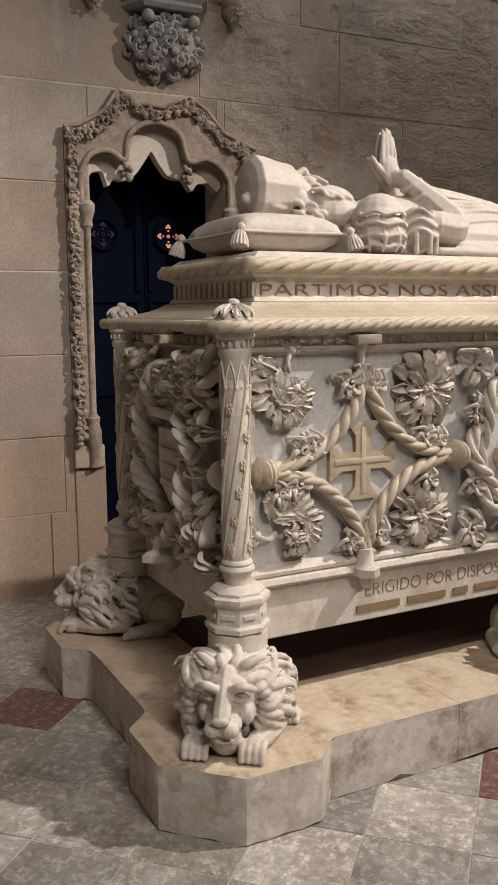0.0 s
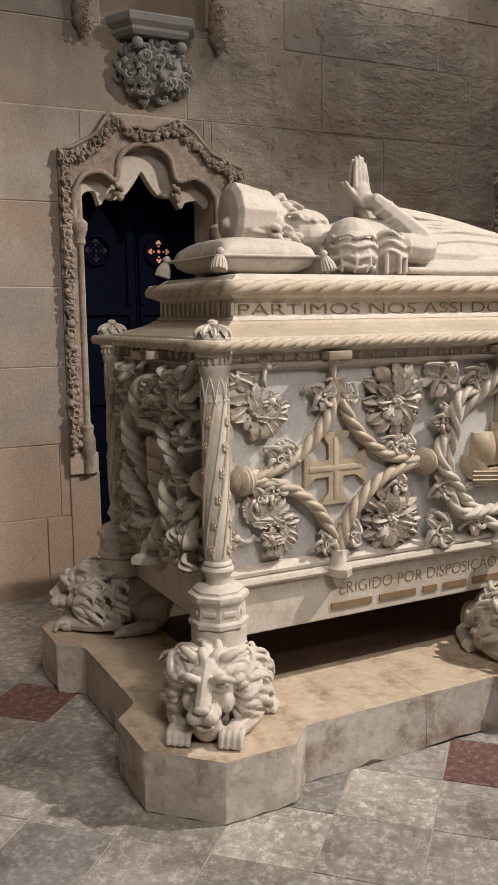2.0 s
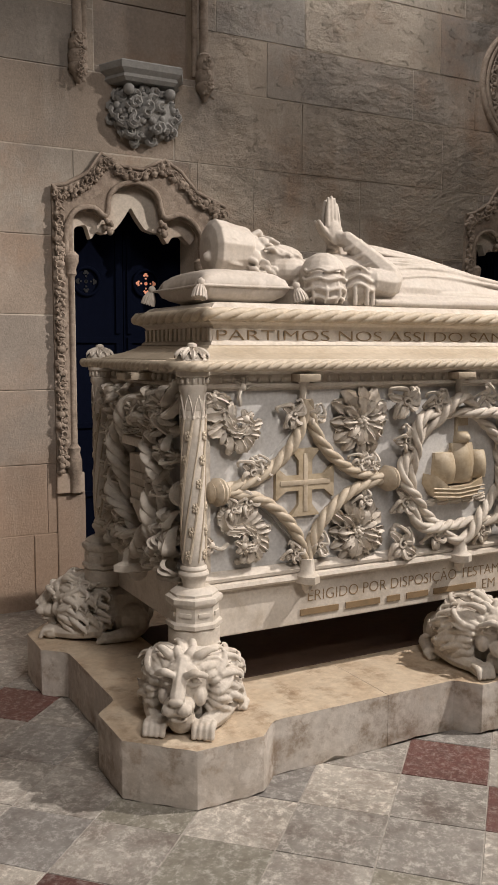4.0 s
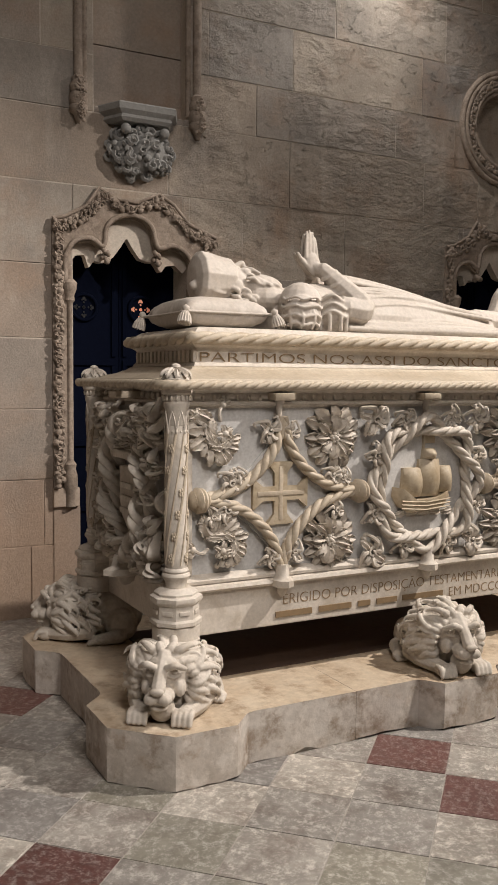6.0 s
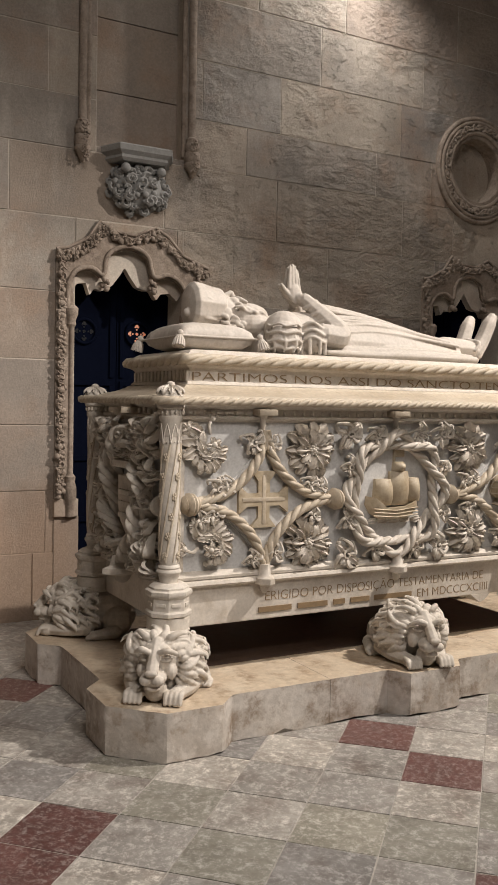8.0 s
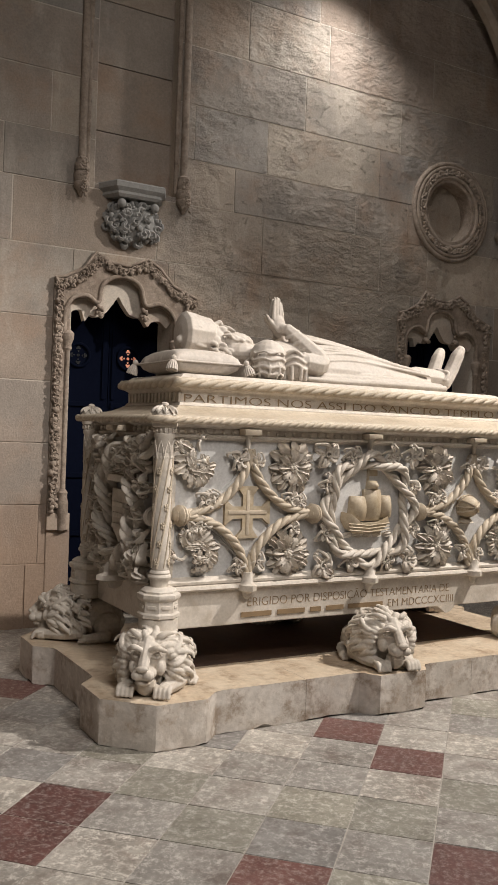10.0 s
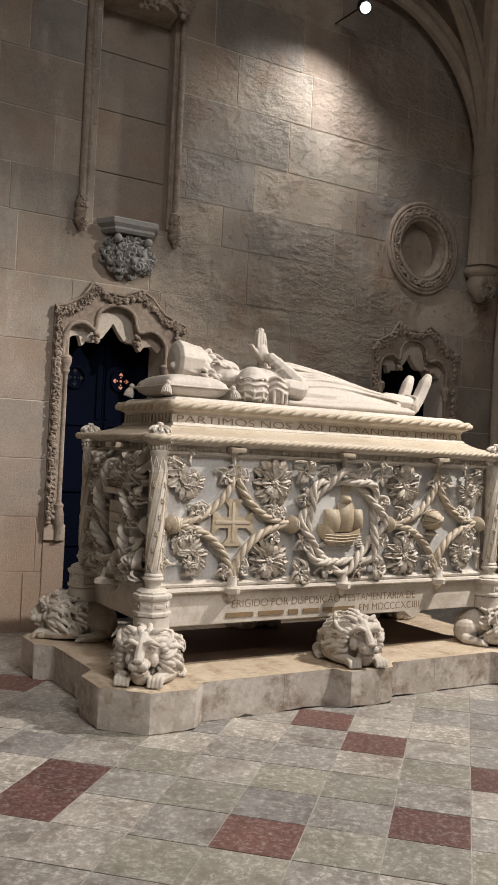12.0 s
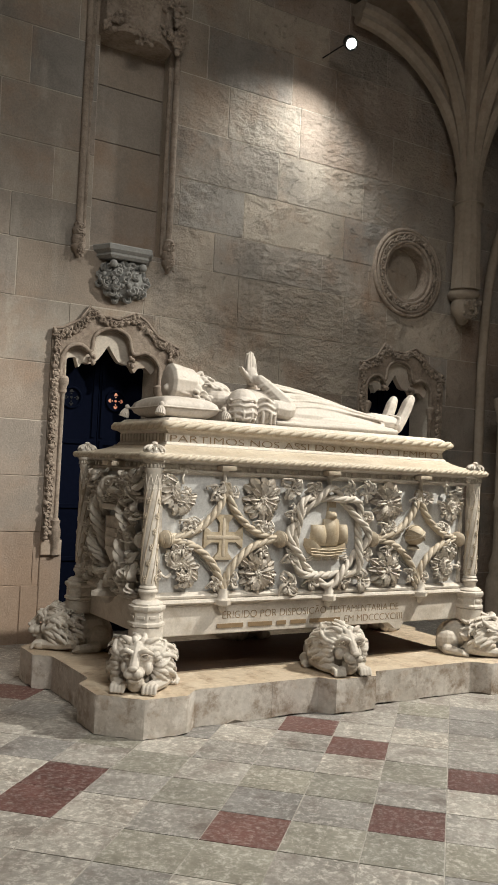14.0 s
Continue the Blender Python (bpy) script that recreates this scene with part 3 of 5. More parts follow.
part("canopy", bm, CARVED, niche)
part("canopy_foliage", foliage(bmesh.new(), [(0.52, 4.88), (0.70, 4.98), (0.86, 4.84), (1.02, 4.98), (1.22, 4.88), (1.20, 5.2), (0.52, 5.2)], 6, 0.06, BACK - 0.17, 0.030), CARVED, niche, "worn carved foliage", smooth=60)["kind"] = "stuff"

bracket = wall_thing("carved_bracket", "grey stone bracket with moulded shelf and knotted foliage", "bracket")
bm = bmesh.new()
prof = [(0.27, 3.02), (0.30, 3.04), (0.29, 3.06), (0.33, 3.085), (0.335, 3.12), (0.32, 3.13)]
rings = []
for r, z in prof:
    rings.append([bm.verts.new((0.86 + x * r / 0.3, BACK + 0.02 + y * r / 0.3, z)) for x, y in ((-0.25, 0.0), (-0.17, -0.17), (0.17, -0.17), (0.25, 0.0))])
for a, b in zip(rings, rings[1:]):
    for k in range(4):
        bm.faces.new((a[k], a[(k + 1) % 4], b[(k + 1) % 4], b[k]))
bm.faces.new(rings[-1])
bm.faces.new(rings[0][::-1])
part("shelf", bm, GREY, bracket)
bm = bmesh.new()
ball(bm, (0.86, BACK + 0.02, 2.86), (0.215, 0.15, 0.165), None, 18, 12)
part("bell", bm, GREY, bracket, smooth=70)
bm = bmesh.new()
g = random.Random(3)
for k in range(95):
    a, b = g.uniform(math.pi * 1.04, math.pi * 1.96), g.uniform(-1.25, 1.0)
    c = Vector((0.86 + 0.22 * math.cos(a) * math.cos(b), BACK + 0.02 + 0.155 * math.sin(a) * math.cos(b), 2.86 + 0.165 * math.sin(b)))
    if k % 2:
        pts = [c + Vector((0.034 * (1 - t / 8) * math.cos(k + t * 0.9), -0.012 - 0.002 * t, 0.034 * (1 - t / 8) * math.sin(k + t * 0.9))) for t in range(7)]
        sweep(bm, pts, [(0.014 * x, 0.014 * y) for x, y in ROUND[::2]], False, Vector((0, 1, 0)))
    else:
        ball(bm, c, g.uniform(0.012, 0.026), None, 7, 5)
for x in (-0.13, 0.13):
    ball(bm, (0.86 + x, BACK - 0.12, 2.975), 0.034, None, 10, 8)
part("knotted_foliage", bm, GREY, bracket, smooth=60)["kind"] = "stuff"

oculus = wall_thing("blind_oculus", "round blind window with a worn carved stone ring", "round window")
OX, OZ = 3.97, 3.43
for r, h, t in ((0.435, 0.020, 0.022), (0.40, 0.030, 0.018), (0.315, 0.026, 0.020), (0.285, 0.0, 0.020)):
    bm = bmesh.new()
    sweep(bm, [(OX + r * math.cos(k * math.pi / 24), BACK - h, OZ + r * math.sin(k * math.pi / 24)) for k in range(48)], [(t * c, t * s) for c, s in ROUND], True, Vector((0, 1, 0)))
    part("ring_moulding", bm, CARVED, oculus, smooth=50)
bm = bmesh.new()
ring_plate(bm, [(OX + 0.455 * math.cos(k * math.pi / 24), OZ + 0.455 * math.sin(k * math.pi / 24)) for k in range(49)], [(OX + 0.27 * math.cos(k * math.pi / 24), OZ + 0.27 * math.sin(k * math.pi / 24)) for k in range(49)], BACK - 0.018, BACK + 0.17)
part("ring_plate", bm, CARVED, oculus, smooth=35)
part("ring_foliage", foliage(bmesh.new(), [(OX + 0.358 * math.cos(k * math.pi / 24), OZ + 0.358 * math.sin(k * math.pi / 24)) for k in range(49)], 9, 0.022, BACK - 0.024, 0.022), CARVED, oculus, "worn leaf ring", smooth=60)["kind"] = "stuff"
bm = bmesh.new()
box(bm, (OX - 0.32, BACK + 0.14, OZ - 0.32), (OX + 0.32, BACK + 0.3, OZ + 0.32))
part("blind_back", bm, WALL, oculus)

# rib vault springing from a corbel in the corner
vault = wall_thing("rib_vault", "dim brown rib vault springing from a carved corner corbel", "vault")
SX, SY, SZ, RAD = 4.64, 2.44, 4.25, 1.55


def rib_line(deg, extra=0.0):
    out = []
    for k in range(17):
        th = radians(90) * k / 16
        r, z = RAD * (1 - math.cos(th)), SZ + RAD * math.sin(th)
        out.append(Vector((SX + r * math.cos(radians(deg)), SY + r * math.sin(radians(deg)), z + extra)))
    return out


ANGLES = (180, 203, 226, 248, 272)
for deg in ANGLES:
    bm = bmesh.new()
    sec = [(-0.10, 0.10), (-0.10, 0.0), (-0.06, -0.03), (-0.066, -0.08), (-0.03, -0.125), (0.03, -0.125), (0.066, -0.08), (0.06, -0.03), (0.10, 0.0), (0.10, 0.10)]
    line = [Vector((SX + 0.05 * math.cos(radians(deg)), SY + 0.05 * math.sin(radians(deg)), 3.32)), Vector((SX + 0.03 * math.cos(radians(deg)), SY + 0.03 * math.sin(radians(deg)), 3.9))] + rib_line(deg)
    side = Vector((math.cos(radians(deg)), math.sin(radians(deg)), 0.02))
    sweep(bm, line, [(u, v) for u, v in sec], False, -side + Vector((0, 0, 0.3)))
    part("rib", bm, VAULT, vault, "moulded stone rib", smooth=40)
for a, b in zip(ANGLES, ANGLES[1:]):
    bm = bmesh.new()
    la, lb, lm = rib_line(a, 0.03), rib_line(b, 0.03), rib_line((a + b) / 2, 0.10)
    rows = [[bm.verts.new(p) for p in line] for line in (la, lm, lb)]
    for p, q in zip(rows, rows[1:]):
        for k in range(len(p) - 1):
            bm.faces.new((p[k], p[k + 1], q[k + 1], q[k]))
    bmesh.ops.solidify(bm, geom=list(bm.faces), thickness=0.05)
    part("web", bm, VAULT, vault, smooth=60)
for z in (4.22, 4.6):
    bm = bmesh.new()
    lathe(bm, [(0.15, z), (0.165, z + 0.012), (0.165, z + 0.02), (0.15, z + 0.03)], 16, (SX + 0.02, SY + 0.02, 0))
    part("joint_band", bm, VAULT, vault, smooth=40)
bm = bmesh.new()
lathe(bm, [(0.02, 2.97), (0.05, 2.99), (0.07, 3.03), (0.12, 3.09), (0.13, 3.17), (0.115, 3.22), (0.16, 3.25), (0.17, 3.29), (0.15, 3.32)], 14, (SX, SY + 0.02, 0))
foliage(bm, [(SX - 0.09, 3.05), (SX, 3.03), (SX + 0.09, 3.10), (SX - 0.1, 3.17), (SX + 0.1, 3.19)], 4, 0.03, SY - 0.09, 0.024)
part("corbel", bm, VAULT, vault, "carved corbel at the foot of the ribs", smooth=50)

# engaged column and arch edge beside the corner
pier = wall_thing("engaged_column", "dark brown engaged column with ringed base and capital in the corner", "column")
bm = bmesh.new()
lathe(bm, [(0.13, 0.0), (0.13, 0.35), (0.10, 0.42), (0.11, 0.50), (0.085, 0.58), (0.075, 0.66), (0.075, 1.05), (0.09, 1.08), (0.09, 1.14), (0.075, 1.17), (0.075, 1.95), (0.09, 1.98), (0.095, 2.06), (0.12, 2.14), (0.12, 2.2), (0.08, 2.22)], 14, (4.96, 2.12, 0))
part("shaft", bm, VAULT, pier, smooth=40)
bm = bmesh.new()
sweep(bm, spline([(4.98, 2.50, 0.0), (4.98, 2.49, 1.4), (4.97, 2.47, 2.8), (4.96, 2.36, 3.7), (4.95, 2.0, 4.6), (4.94, 1.4, 5.3)], 8), [(0.05 * c, 0.05 * s) for c, s in ROUND], False, Vector((1, 0, 0)))
part("arch_edge", bm, VAULT, pier, "paler arch edge", smooth=50)

# spotlight that grazes the wall
lamp = thing("wall_spotlight_fixture", "small lit spotlight fixed high on the back wall", "spotlight")
lamp.matrix_basis = WALL_AT
bm = bmesh.new()
aim = look((2.72, 2.05, 5.22), (1.0, -1.4, 2.65))
lathe(bm, [(0.058, 0.0), (0.062, 0.01), (0.060, 0.12), (0.03, 0.14)], 16, (0, 0, 0), aim)
part("housing", bm, IRON, lamp, smooth=40)
bm = bmesh.new()
lathe(bm, [(0.044, -0.006), (0.044, -0.001)], 16, (0, 0, 0), aim)
part("lens", bm, LAMP, lamp, "bright lens")
bm = bmesh.new()
sweep(bm, [(2.75, 2.13, 5.27), (2.80, 2.30, 5.32), (2.80, BACK + 0.02, 5.32)], [(0.007 * c, 0.007 * s) for c, s in ROUND], False)
part("arm", bm, IRON, lamp, smooth=50)

# ---- the tomb ----
LEN, DEEP = 2.15, 0.697  # the upper lid
U, V, S, S2, V2, G1, G2, V3, ZP = -0.272, 0.458, -0.03, 0.06, 0.366, 0.145, 0.21, 0.455, 0.201
MID = LEN / 2


def plinth_outline():
    """Corner pads and a middle pad on each long side, with slanted notches."""
    quarter = [(-V, S), (-V, U), (U, -V), (S, -V), (S2, -V2)]
    front = [(-V2, S2)] + quarter + [(MID - G2, -V2), (MID - G1, -V3), (MID + G1, -V3), (MID + G2, -V2)]
    front += [(LEN - x, y) for x, y in [(-V2, S2), *quarter][::-1]]
    return front + [(LEN - x, DEEP - y) for x, y in front]


plinth = thing("tomb_plinth", "low pale limestone plinth with chamfered corner pads, chipped at its foot", "plinth")
outline = plinth_outline()
cuts = [-1.0, 0.55, 1.62, 4.0]
for x0, x1 in zip(cuts, cuts[1:]):
    # each stone of the plinth, cut out of the outline
    bm = bmesh.new()
    worn = [(p.x, p.y) for p in resample([(x, y, 0) for x, y in outline + outline[:1]], 0.028)][:-1]
    for n, (x, y) in enumerate(outline):
        # keep the corners sharp
        k = min(range(len(worn)), key=lambda q: (worn[q][0] - x) ** 2 + (worn[q][1] - y) ** 2)
        worn[k] = (x, y)
    prism(bm, worn, 0.0, ZP, 0.005)
    for v in bm.verts:
        if v.co.z < 0.001:
            v.co.z = 0.020 * max(0.0, noise.noise(Vector((v.co.x * 11, v.co.y * 11, 3))) + 0.16) ** 1.0
        elif v.co.z > ZP - 0.006:
            q = noise.noise(Vector((v.co.x * 14, v.co.y * 14, 7)))
            v.co.z -= 0.004 * max(0.0, q - 0.15)
    for x, sign in ((x0, -1), (x1, 1)):
        geom = list(bm.verts) + list(bm.edges) + list(bm.faces)
        cut = bmesh.ops.bisect_plane(bm, geom=geom, plane_co=(x - sign * 0.0008, 0, 0), plane_no=(sign, 0, 0), clear_outer=True)
        edges = [e for e in cut["geom_cut"] if isinstance(e, bmesh.types.BMEdge)]
        if edges:
            bmesh.ops.holes_fill(bm, edges=edges)
    ob = part("plinth_stone", bm, PLINTH, plinth, smooth=40)
    ob.data.materials.append(PLINTH_TOP)
    for f in ob.data.polygons:
        f.material_index = int(f.normal.z > 0.7)
# inset dark strip: paints the shadow in the chipped gap at the floor
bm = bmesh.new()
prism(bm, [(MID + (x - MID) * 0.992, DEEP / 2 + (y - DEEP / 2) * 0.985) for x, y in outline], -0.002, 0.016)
part("bedding_joint", bm, DARKENED, plinth, "dark strip that stands for the shadow gap at the floor")

# dark sheet laid over the plinth top to stand for the chest's shade
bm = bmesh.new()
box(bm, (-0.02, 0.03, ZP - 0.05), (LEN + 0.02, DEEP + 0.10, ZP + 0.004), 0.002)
part("inner_slab", bm, UNDERSHADE, plinth, "added dark red-brown sheet that stands for the shade under the chest")

tomb = thing("stone_sarcophagus", "carved pale limestone sarcophagus with rope mouldings, borne by stone lions", "tomb")


def round_tomb(bm, profile):
    """A moulding round the four sides, from (distance out, height) pairs, closed at its ends."""
    rings = []
    for d, z in profile:
        rings.append([bm.verts.new(p) for p in ((-d, -d, z), (LEN + d, -d, z), (LEN + d, DEEP + d, z), (-d, DEEP + d, z))])
    for a, b in zip(rings, rings[1:]):
        for k in range(4):
            bm.faces.new((a[k], a[(k + 1) % 4], b[(k + 1) % 4], b[k]))
    bm.faces.new(rings[0][::-1])
    bm.faces.new(rings[-1])
    return bm


FACE = 0.085  # how far the carved panels stand out from the upper lid's edge
part("inscription_block", round_tomb(bmesh.new(), [(0.098, 0.43), (0.10, 0.434), (0.10, 0.60)]), TOMB, tomb, "smooth pale band with a cut inscription")
part("base_moulding", round_tomb(bmesh.new(), [(0.10, 0.603), (0.125, 0.606), (0.134, 0.616), (0.128, 0.630), (0.112, 0.636), (0.120, 0.640), (0.122, 0.652), (0.108, 0.662), (0.096, 0.668), (0.09, 0.672)]), TOMB, tomb)
part("chest_body", round_tomb(bmesh.new(), [(FACE, 0.60), (FACE, 1.375)]), PANEL, tomb, "grey-white panel ground")
part("frieze_moulding", round_tomb(bmesh.new(), [(0.094, 1.326), (0.098, 1.334), (0.112, 1.340), (0.114, 1.350), (0.100, 1.355), (0.096, 1.385), (0.118, 1.392), (0.145, 1.400), (0.152, 1.408)]), TOMB, tomb)
part("lid_slope", round_tomb(bmesh.new(), [(0.152, 1.410), (0.160, 1.425), (0.152, 1.440), (0.120, 1.447), (0.060, 1.462), (0.020, 1.480), (0.012, 1.488), (0.0, 1.491)]), LID, tomb, "sloping lid stone of warmer yellow tone")
part("letter_band", round_tomb(bmesh.new(), [(0.0, 1.492), (-0.004, 1.502), (-0.016, 1.512), (-0.020, 1.550), (-0.012, 1.566), (0.004, 1.576), (0.006, 1.584)]), TOMB, tomb)
part("lid_top", round_tomb(bmesh.new(), [(-0.004, 1.584), (-0.004, 1.626), (-0.014, 1.634), (-0.03, 1.646), (-0.05, 1.650)]), TOMB, tomb)


def around(d, z, bulge=0.0):
    """A closed line round the tomb; bulge: the radius by which it swings out round the corner columns."""
    pts = []
    corners = [((-1, -1), (0, 0)), ((1, -1), (LEN, 0)), ((1, 1), (LEN, DEEP)), ((-1, 1), (0, DEEP))]
    for n, ((sx, sy), (cx, cy)) in enumerate(corners):
        if not bulge:
            pts.append((cx + sx * d, cy + sy * d, z))
            continue
        mx, my = cx + sx * 0.134, cy + sy * 0.134
        for k in range(13):
            a = radians(90 * n + 180 - 60 + k * 120 / 12 + 45)
            pts.append((mx + bulge * math.cos(a), my + bulge * math.sin(a), z))
    return pts + [pts[0]]


bm = bmesh.new()
rope(bm, around(0.016, 1.603), 0.027, 3.0, 3, 0.34, 0.3, True)
part("upper_rope", bm, LID, tomb, "thick carved rope moulding", smooth=60)
bm = bmesh.new()
rope(bm, around(0.16, 1.418, 0.078), 0.0195, 2.4, 3, 0.3, 0.3, True)
part("lower_rope", bm, LID, tomb, "carved rope moulding", smooth=60)

# little drops under the lower rope
bm = bmesh.new()
for k in range(46):
    x = -0.06 + (LEN + 0.12) * k / 45
    ball(bm, (x, -0.104, 1.366), (0.009, 0.009, 0.012), None, 6, 4)
    ball(bm, (x, -0.104, 1.390), (0.019, 0.012, 0.006), None, 6, 4)
for k in range(15):
    y = -0.06 + (DEEP + 0.12) * k / 14
    ball(bm, (-0.106, y, 1.371), (0.012, 0.013, 0.016), None, 6, 4)
    ball(bm, (-0.104, y, 1.390), (0.012, 0.019, 0.006), None, 6, 4)
part("leaf_cresting", bm, TOMB, tomb, smooth=60)["kind"] = "stuff"

# ---- relief ornament: u to the right, v up, w out of the panel ----


def on_front(out=FACE):
    return Matrix(((1, 0, 0, 0), (0, 0, -1, -out), (0, 1, 0, 0), (0, 0, 0, 1)))


def on_end(out=FACE):
    return Matrix(((0, 0, -1, -out), (-1, 0, 0, DEEP / 2), (0, 1, 0, 0), (0, 0, 0, 1)))


def leaf(bm, m, length, width, rise=0.5, curl=1.6, lobes=3, flute=0.12):
    """A fluted leaf that grows along +x from its root, arches up and rolls over at its tip; closed beneath."""
    ns, nt, grid = 13, 7, []
    p, ang, step = Vector((0, 0, 0.004)), rise, length / (ns - 1)
    for i in range(ns):
        s = i / (ns - 1)
        wide = width * (0.42 + 0.58 * math.sin(math.pi * min(1, 0.12 + 0.62 * s))) * (1 + 0.13 * math.cos(2 * math.pi * lobes * s)) * math.sqrt(max(0.05, 1 - max(0, (s - 0.78) / 0.23) ** 2))
        row = []
        for j in range(nt):
            t = 2 * j / (nt - 1) - 1
            lift = flute * width * (1.3 * math.cos(2 * math.pi * t) - 0.9 * t * t)
            row.append(bm.verts.new(m @ Vector((p.x - 0.12 * abs(t) * wide, t * wide, p.z + lift))))
        grid.append(row)
        p = p + Vector((math.cos(ang), 0, math.sin(ang))) * step
        ang -= curl / (ns - 1) * (0.25 + 1.6 * s * s)
    faces = []
    for a, b in zip(grid, grid[1:]):
        for j in range(nt - 1):
            faces.append(bm.faces.new((a[j], b[j], b[j + 1], a[j + 1])))
    rim = grid[0] + [r[-1] for r in grid[1:]] + grid[-1][-2::-1] + [r[0] for r in grid[-2:0:-1]]
    down = (m.to_3x3() @ Vector((0, 0, 1))).normalized() * (0.22 * width + 0.003)
    low = [bm.verts.new(v.co - down) for v in rim]
    for k in range(len(rim)):
        n = (k + 1) % len(rim)
        bm.faces.new((rim[k], rim[n], low[n], low[k]))
    return bm


def frond(bm, points, r0, r1, bud=0.0):
    """A tapering rib along a bowed line, thickest a third of the way on."""
    line = spline(points, 6)
    sec = [(math.cos(q * math.pi / 3), math.sin(q * math.pi / 3)) for q in range(6)]
    sweep(bm, line, sec, False, Vector((0, 0, 1)), lambda s: (r0 * (0.55 + 0.45 * math.sin(math.pi * min(1, s * 1.4 + 0.1))) if s < 0.65 else r0) * (1 - s) + r1 * s)
    if bud:
        ball(bm, line[-1], bud, None, 8, 6)
    return bm


def spin(u, v, deg, w=0.0, tilt=0.0):
    return pose(u, v, w) @ pose(0, 0, 0, 0, 0, deg) @ pose(0, 0, 0, 0, -tilt, 0)


def berry(bm, u, v, w, r):
    return ball(bm, (u, v, w), r, None, 8, 6)


def rosette(u, v, r, seed, m):
    """A flower of two rings of rolled petals round a seedy middle."""
    g = random.Random(seed)

    def middle(bm):
        for k in range(12):
            a, q = k * 2.4, 0.03 * r * 2 * math.sqrt(k)
            berry(bm, u + q * math.cos(a), v + q * math.sin(a), 0.038 - q * 0.4, 0.075 * r)
        ball(bm, (u, v, 0.012), (0.2 * r, 0.2 * r, 0.026), None, 12, 8)

    core = relief("rosette", middle, m)
    for tier, (count, reach, wide, rise, lift) in enumerate(((12, 1.0, 0.23, 0.45, 0.0), (9, 0.70, 0.20, 0.75, 0.012))):
        for k in range(count):
            a = 360 * (k + 0.5 * tier + g.uniform(-0.15, 0.15)) / count
            bm = bmesh.new()
            leaf(bm, spin(u, v, a, lift) @ pose(0.12 * r, 0, 0, g.uniform(-18, 18)), r * reach * g.uniform(0.88, 1.15) * 1.05, r * wide * g.uniform(0.8, 1.2), rise, 2.1 + 0.8 * tier, 4, 0.32)
            bm.transform(m)
            part("petal", bm, TOMB, core, smooth=50)
    return core


def scroll(u, v, r, turn, flip, seed, m):
    """An acanthus scroll: a stem that coils in to a bud, with lobed leaves thrown off its outer side."""
    g = random.Random(seed)

    def stem_at(t):
        a = radians(turn) + flip * 5.4 * t
        q = r * 0.62 * (1 - 0.78 * t)
        return u + q * math.cos(a), v + q * math.sin(a), math.degrees(a), 0.014 + 0.026 * t

    def coil(bm):
        pts = [(x, y, w) for x, y, _, w in (stem_at(k / 24) for k in range(25))]
        frond(bm, pts, r * 0.12, r * 0.07)
        x, y, _, w = stem_at(1.0)
        berry(bm, x, y, w + 0.004, r * 0.13)
        for k in range(5):
            leaf(bm, spin(x, y, turn + 72 * k, w - 0.006), r * 0.36, r * 0.11, 0.8, 2.8, 2, 0.25)

    core = relief("acanthus_spray", coil, m)
    for k in range(13):
        t = 0.02 + 0.72 * (k / 12) ** 1.1
        x, y, a, w = stem_at(t)
        bm = bmesh.new()
        ln = r * (0.78 - 0.42 * t) * g.uniform(0.85, 1.15)
        out = a + flip * g.uniform(28, 50)
        leaf(bm, spin(x, y, out, w - 0.008) @ pose(0, 0, 0, g.uniform(-22, 22)), ln, ln * 0.30, 0.55, 2.3, 3, 0.28)
        leaf(bm, spin(x, y, a + 180 - flip * g.uniform(25, 55), w + 0.004) @ pose(0, 0, 0, g.uniform(-22, 22)), ln * 0.62, ln * 0.22, 0.7, 2.4, 3, 0.28)
        if k % 3 == 0:
            berry(bm, x + ln * 0.9 * math.cos(radians(out)), y + ln * 0.9 * math.sin(radians(out)), 0.016, r * 0.11)
        bm.transform(m)
        part("leaf", bm, TOMB, core, smooth=50)
    # sprigs that trail from the root of the scroll
    for turn_by in (-26, 30):
        a = radians(turn + turn_by)
        end = (u + r * 1.08 * math.cos(a), v + r * 1.08 * math.sin(a))
        bm = bmesh.new()
        frond(bm, [(u + 0.5 * r * math.cos(a), v + 0.5 * r * math.sin(a), 0.016), (u + 0.8 * r * math.cos(a + 0.15), v + 0.8 * r * math.sin(a + 0.15), 0.024), (*end, 0.014)], r * 0.08, r * 0.05, r * 0.14)
        for k in range(3):
            leaf(bm, spin(*end, math.degrees(a) + 60 * k - 60, 0.008), r * 0.34, r * 0.11, 0.7, 2.4, 2, 0.25)
        bm.transform(m)
        part("sprig", bm, TOMB, core, smooth=50)
    return core


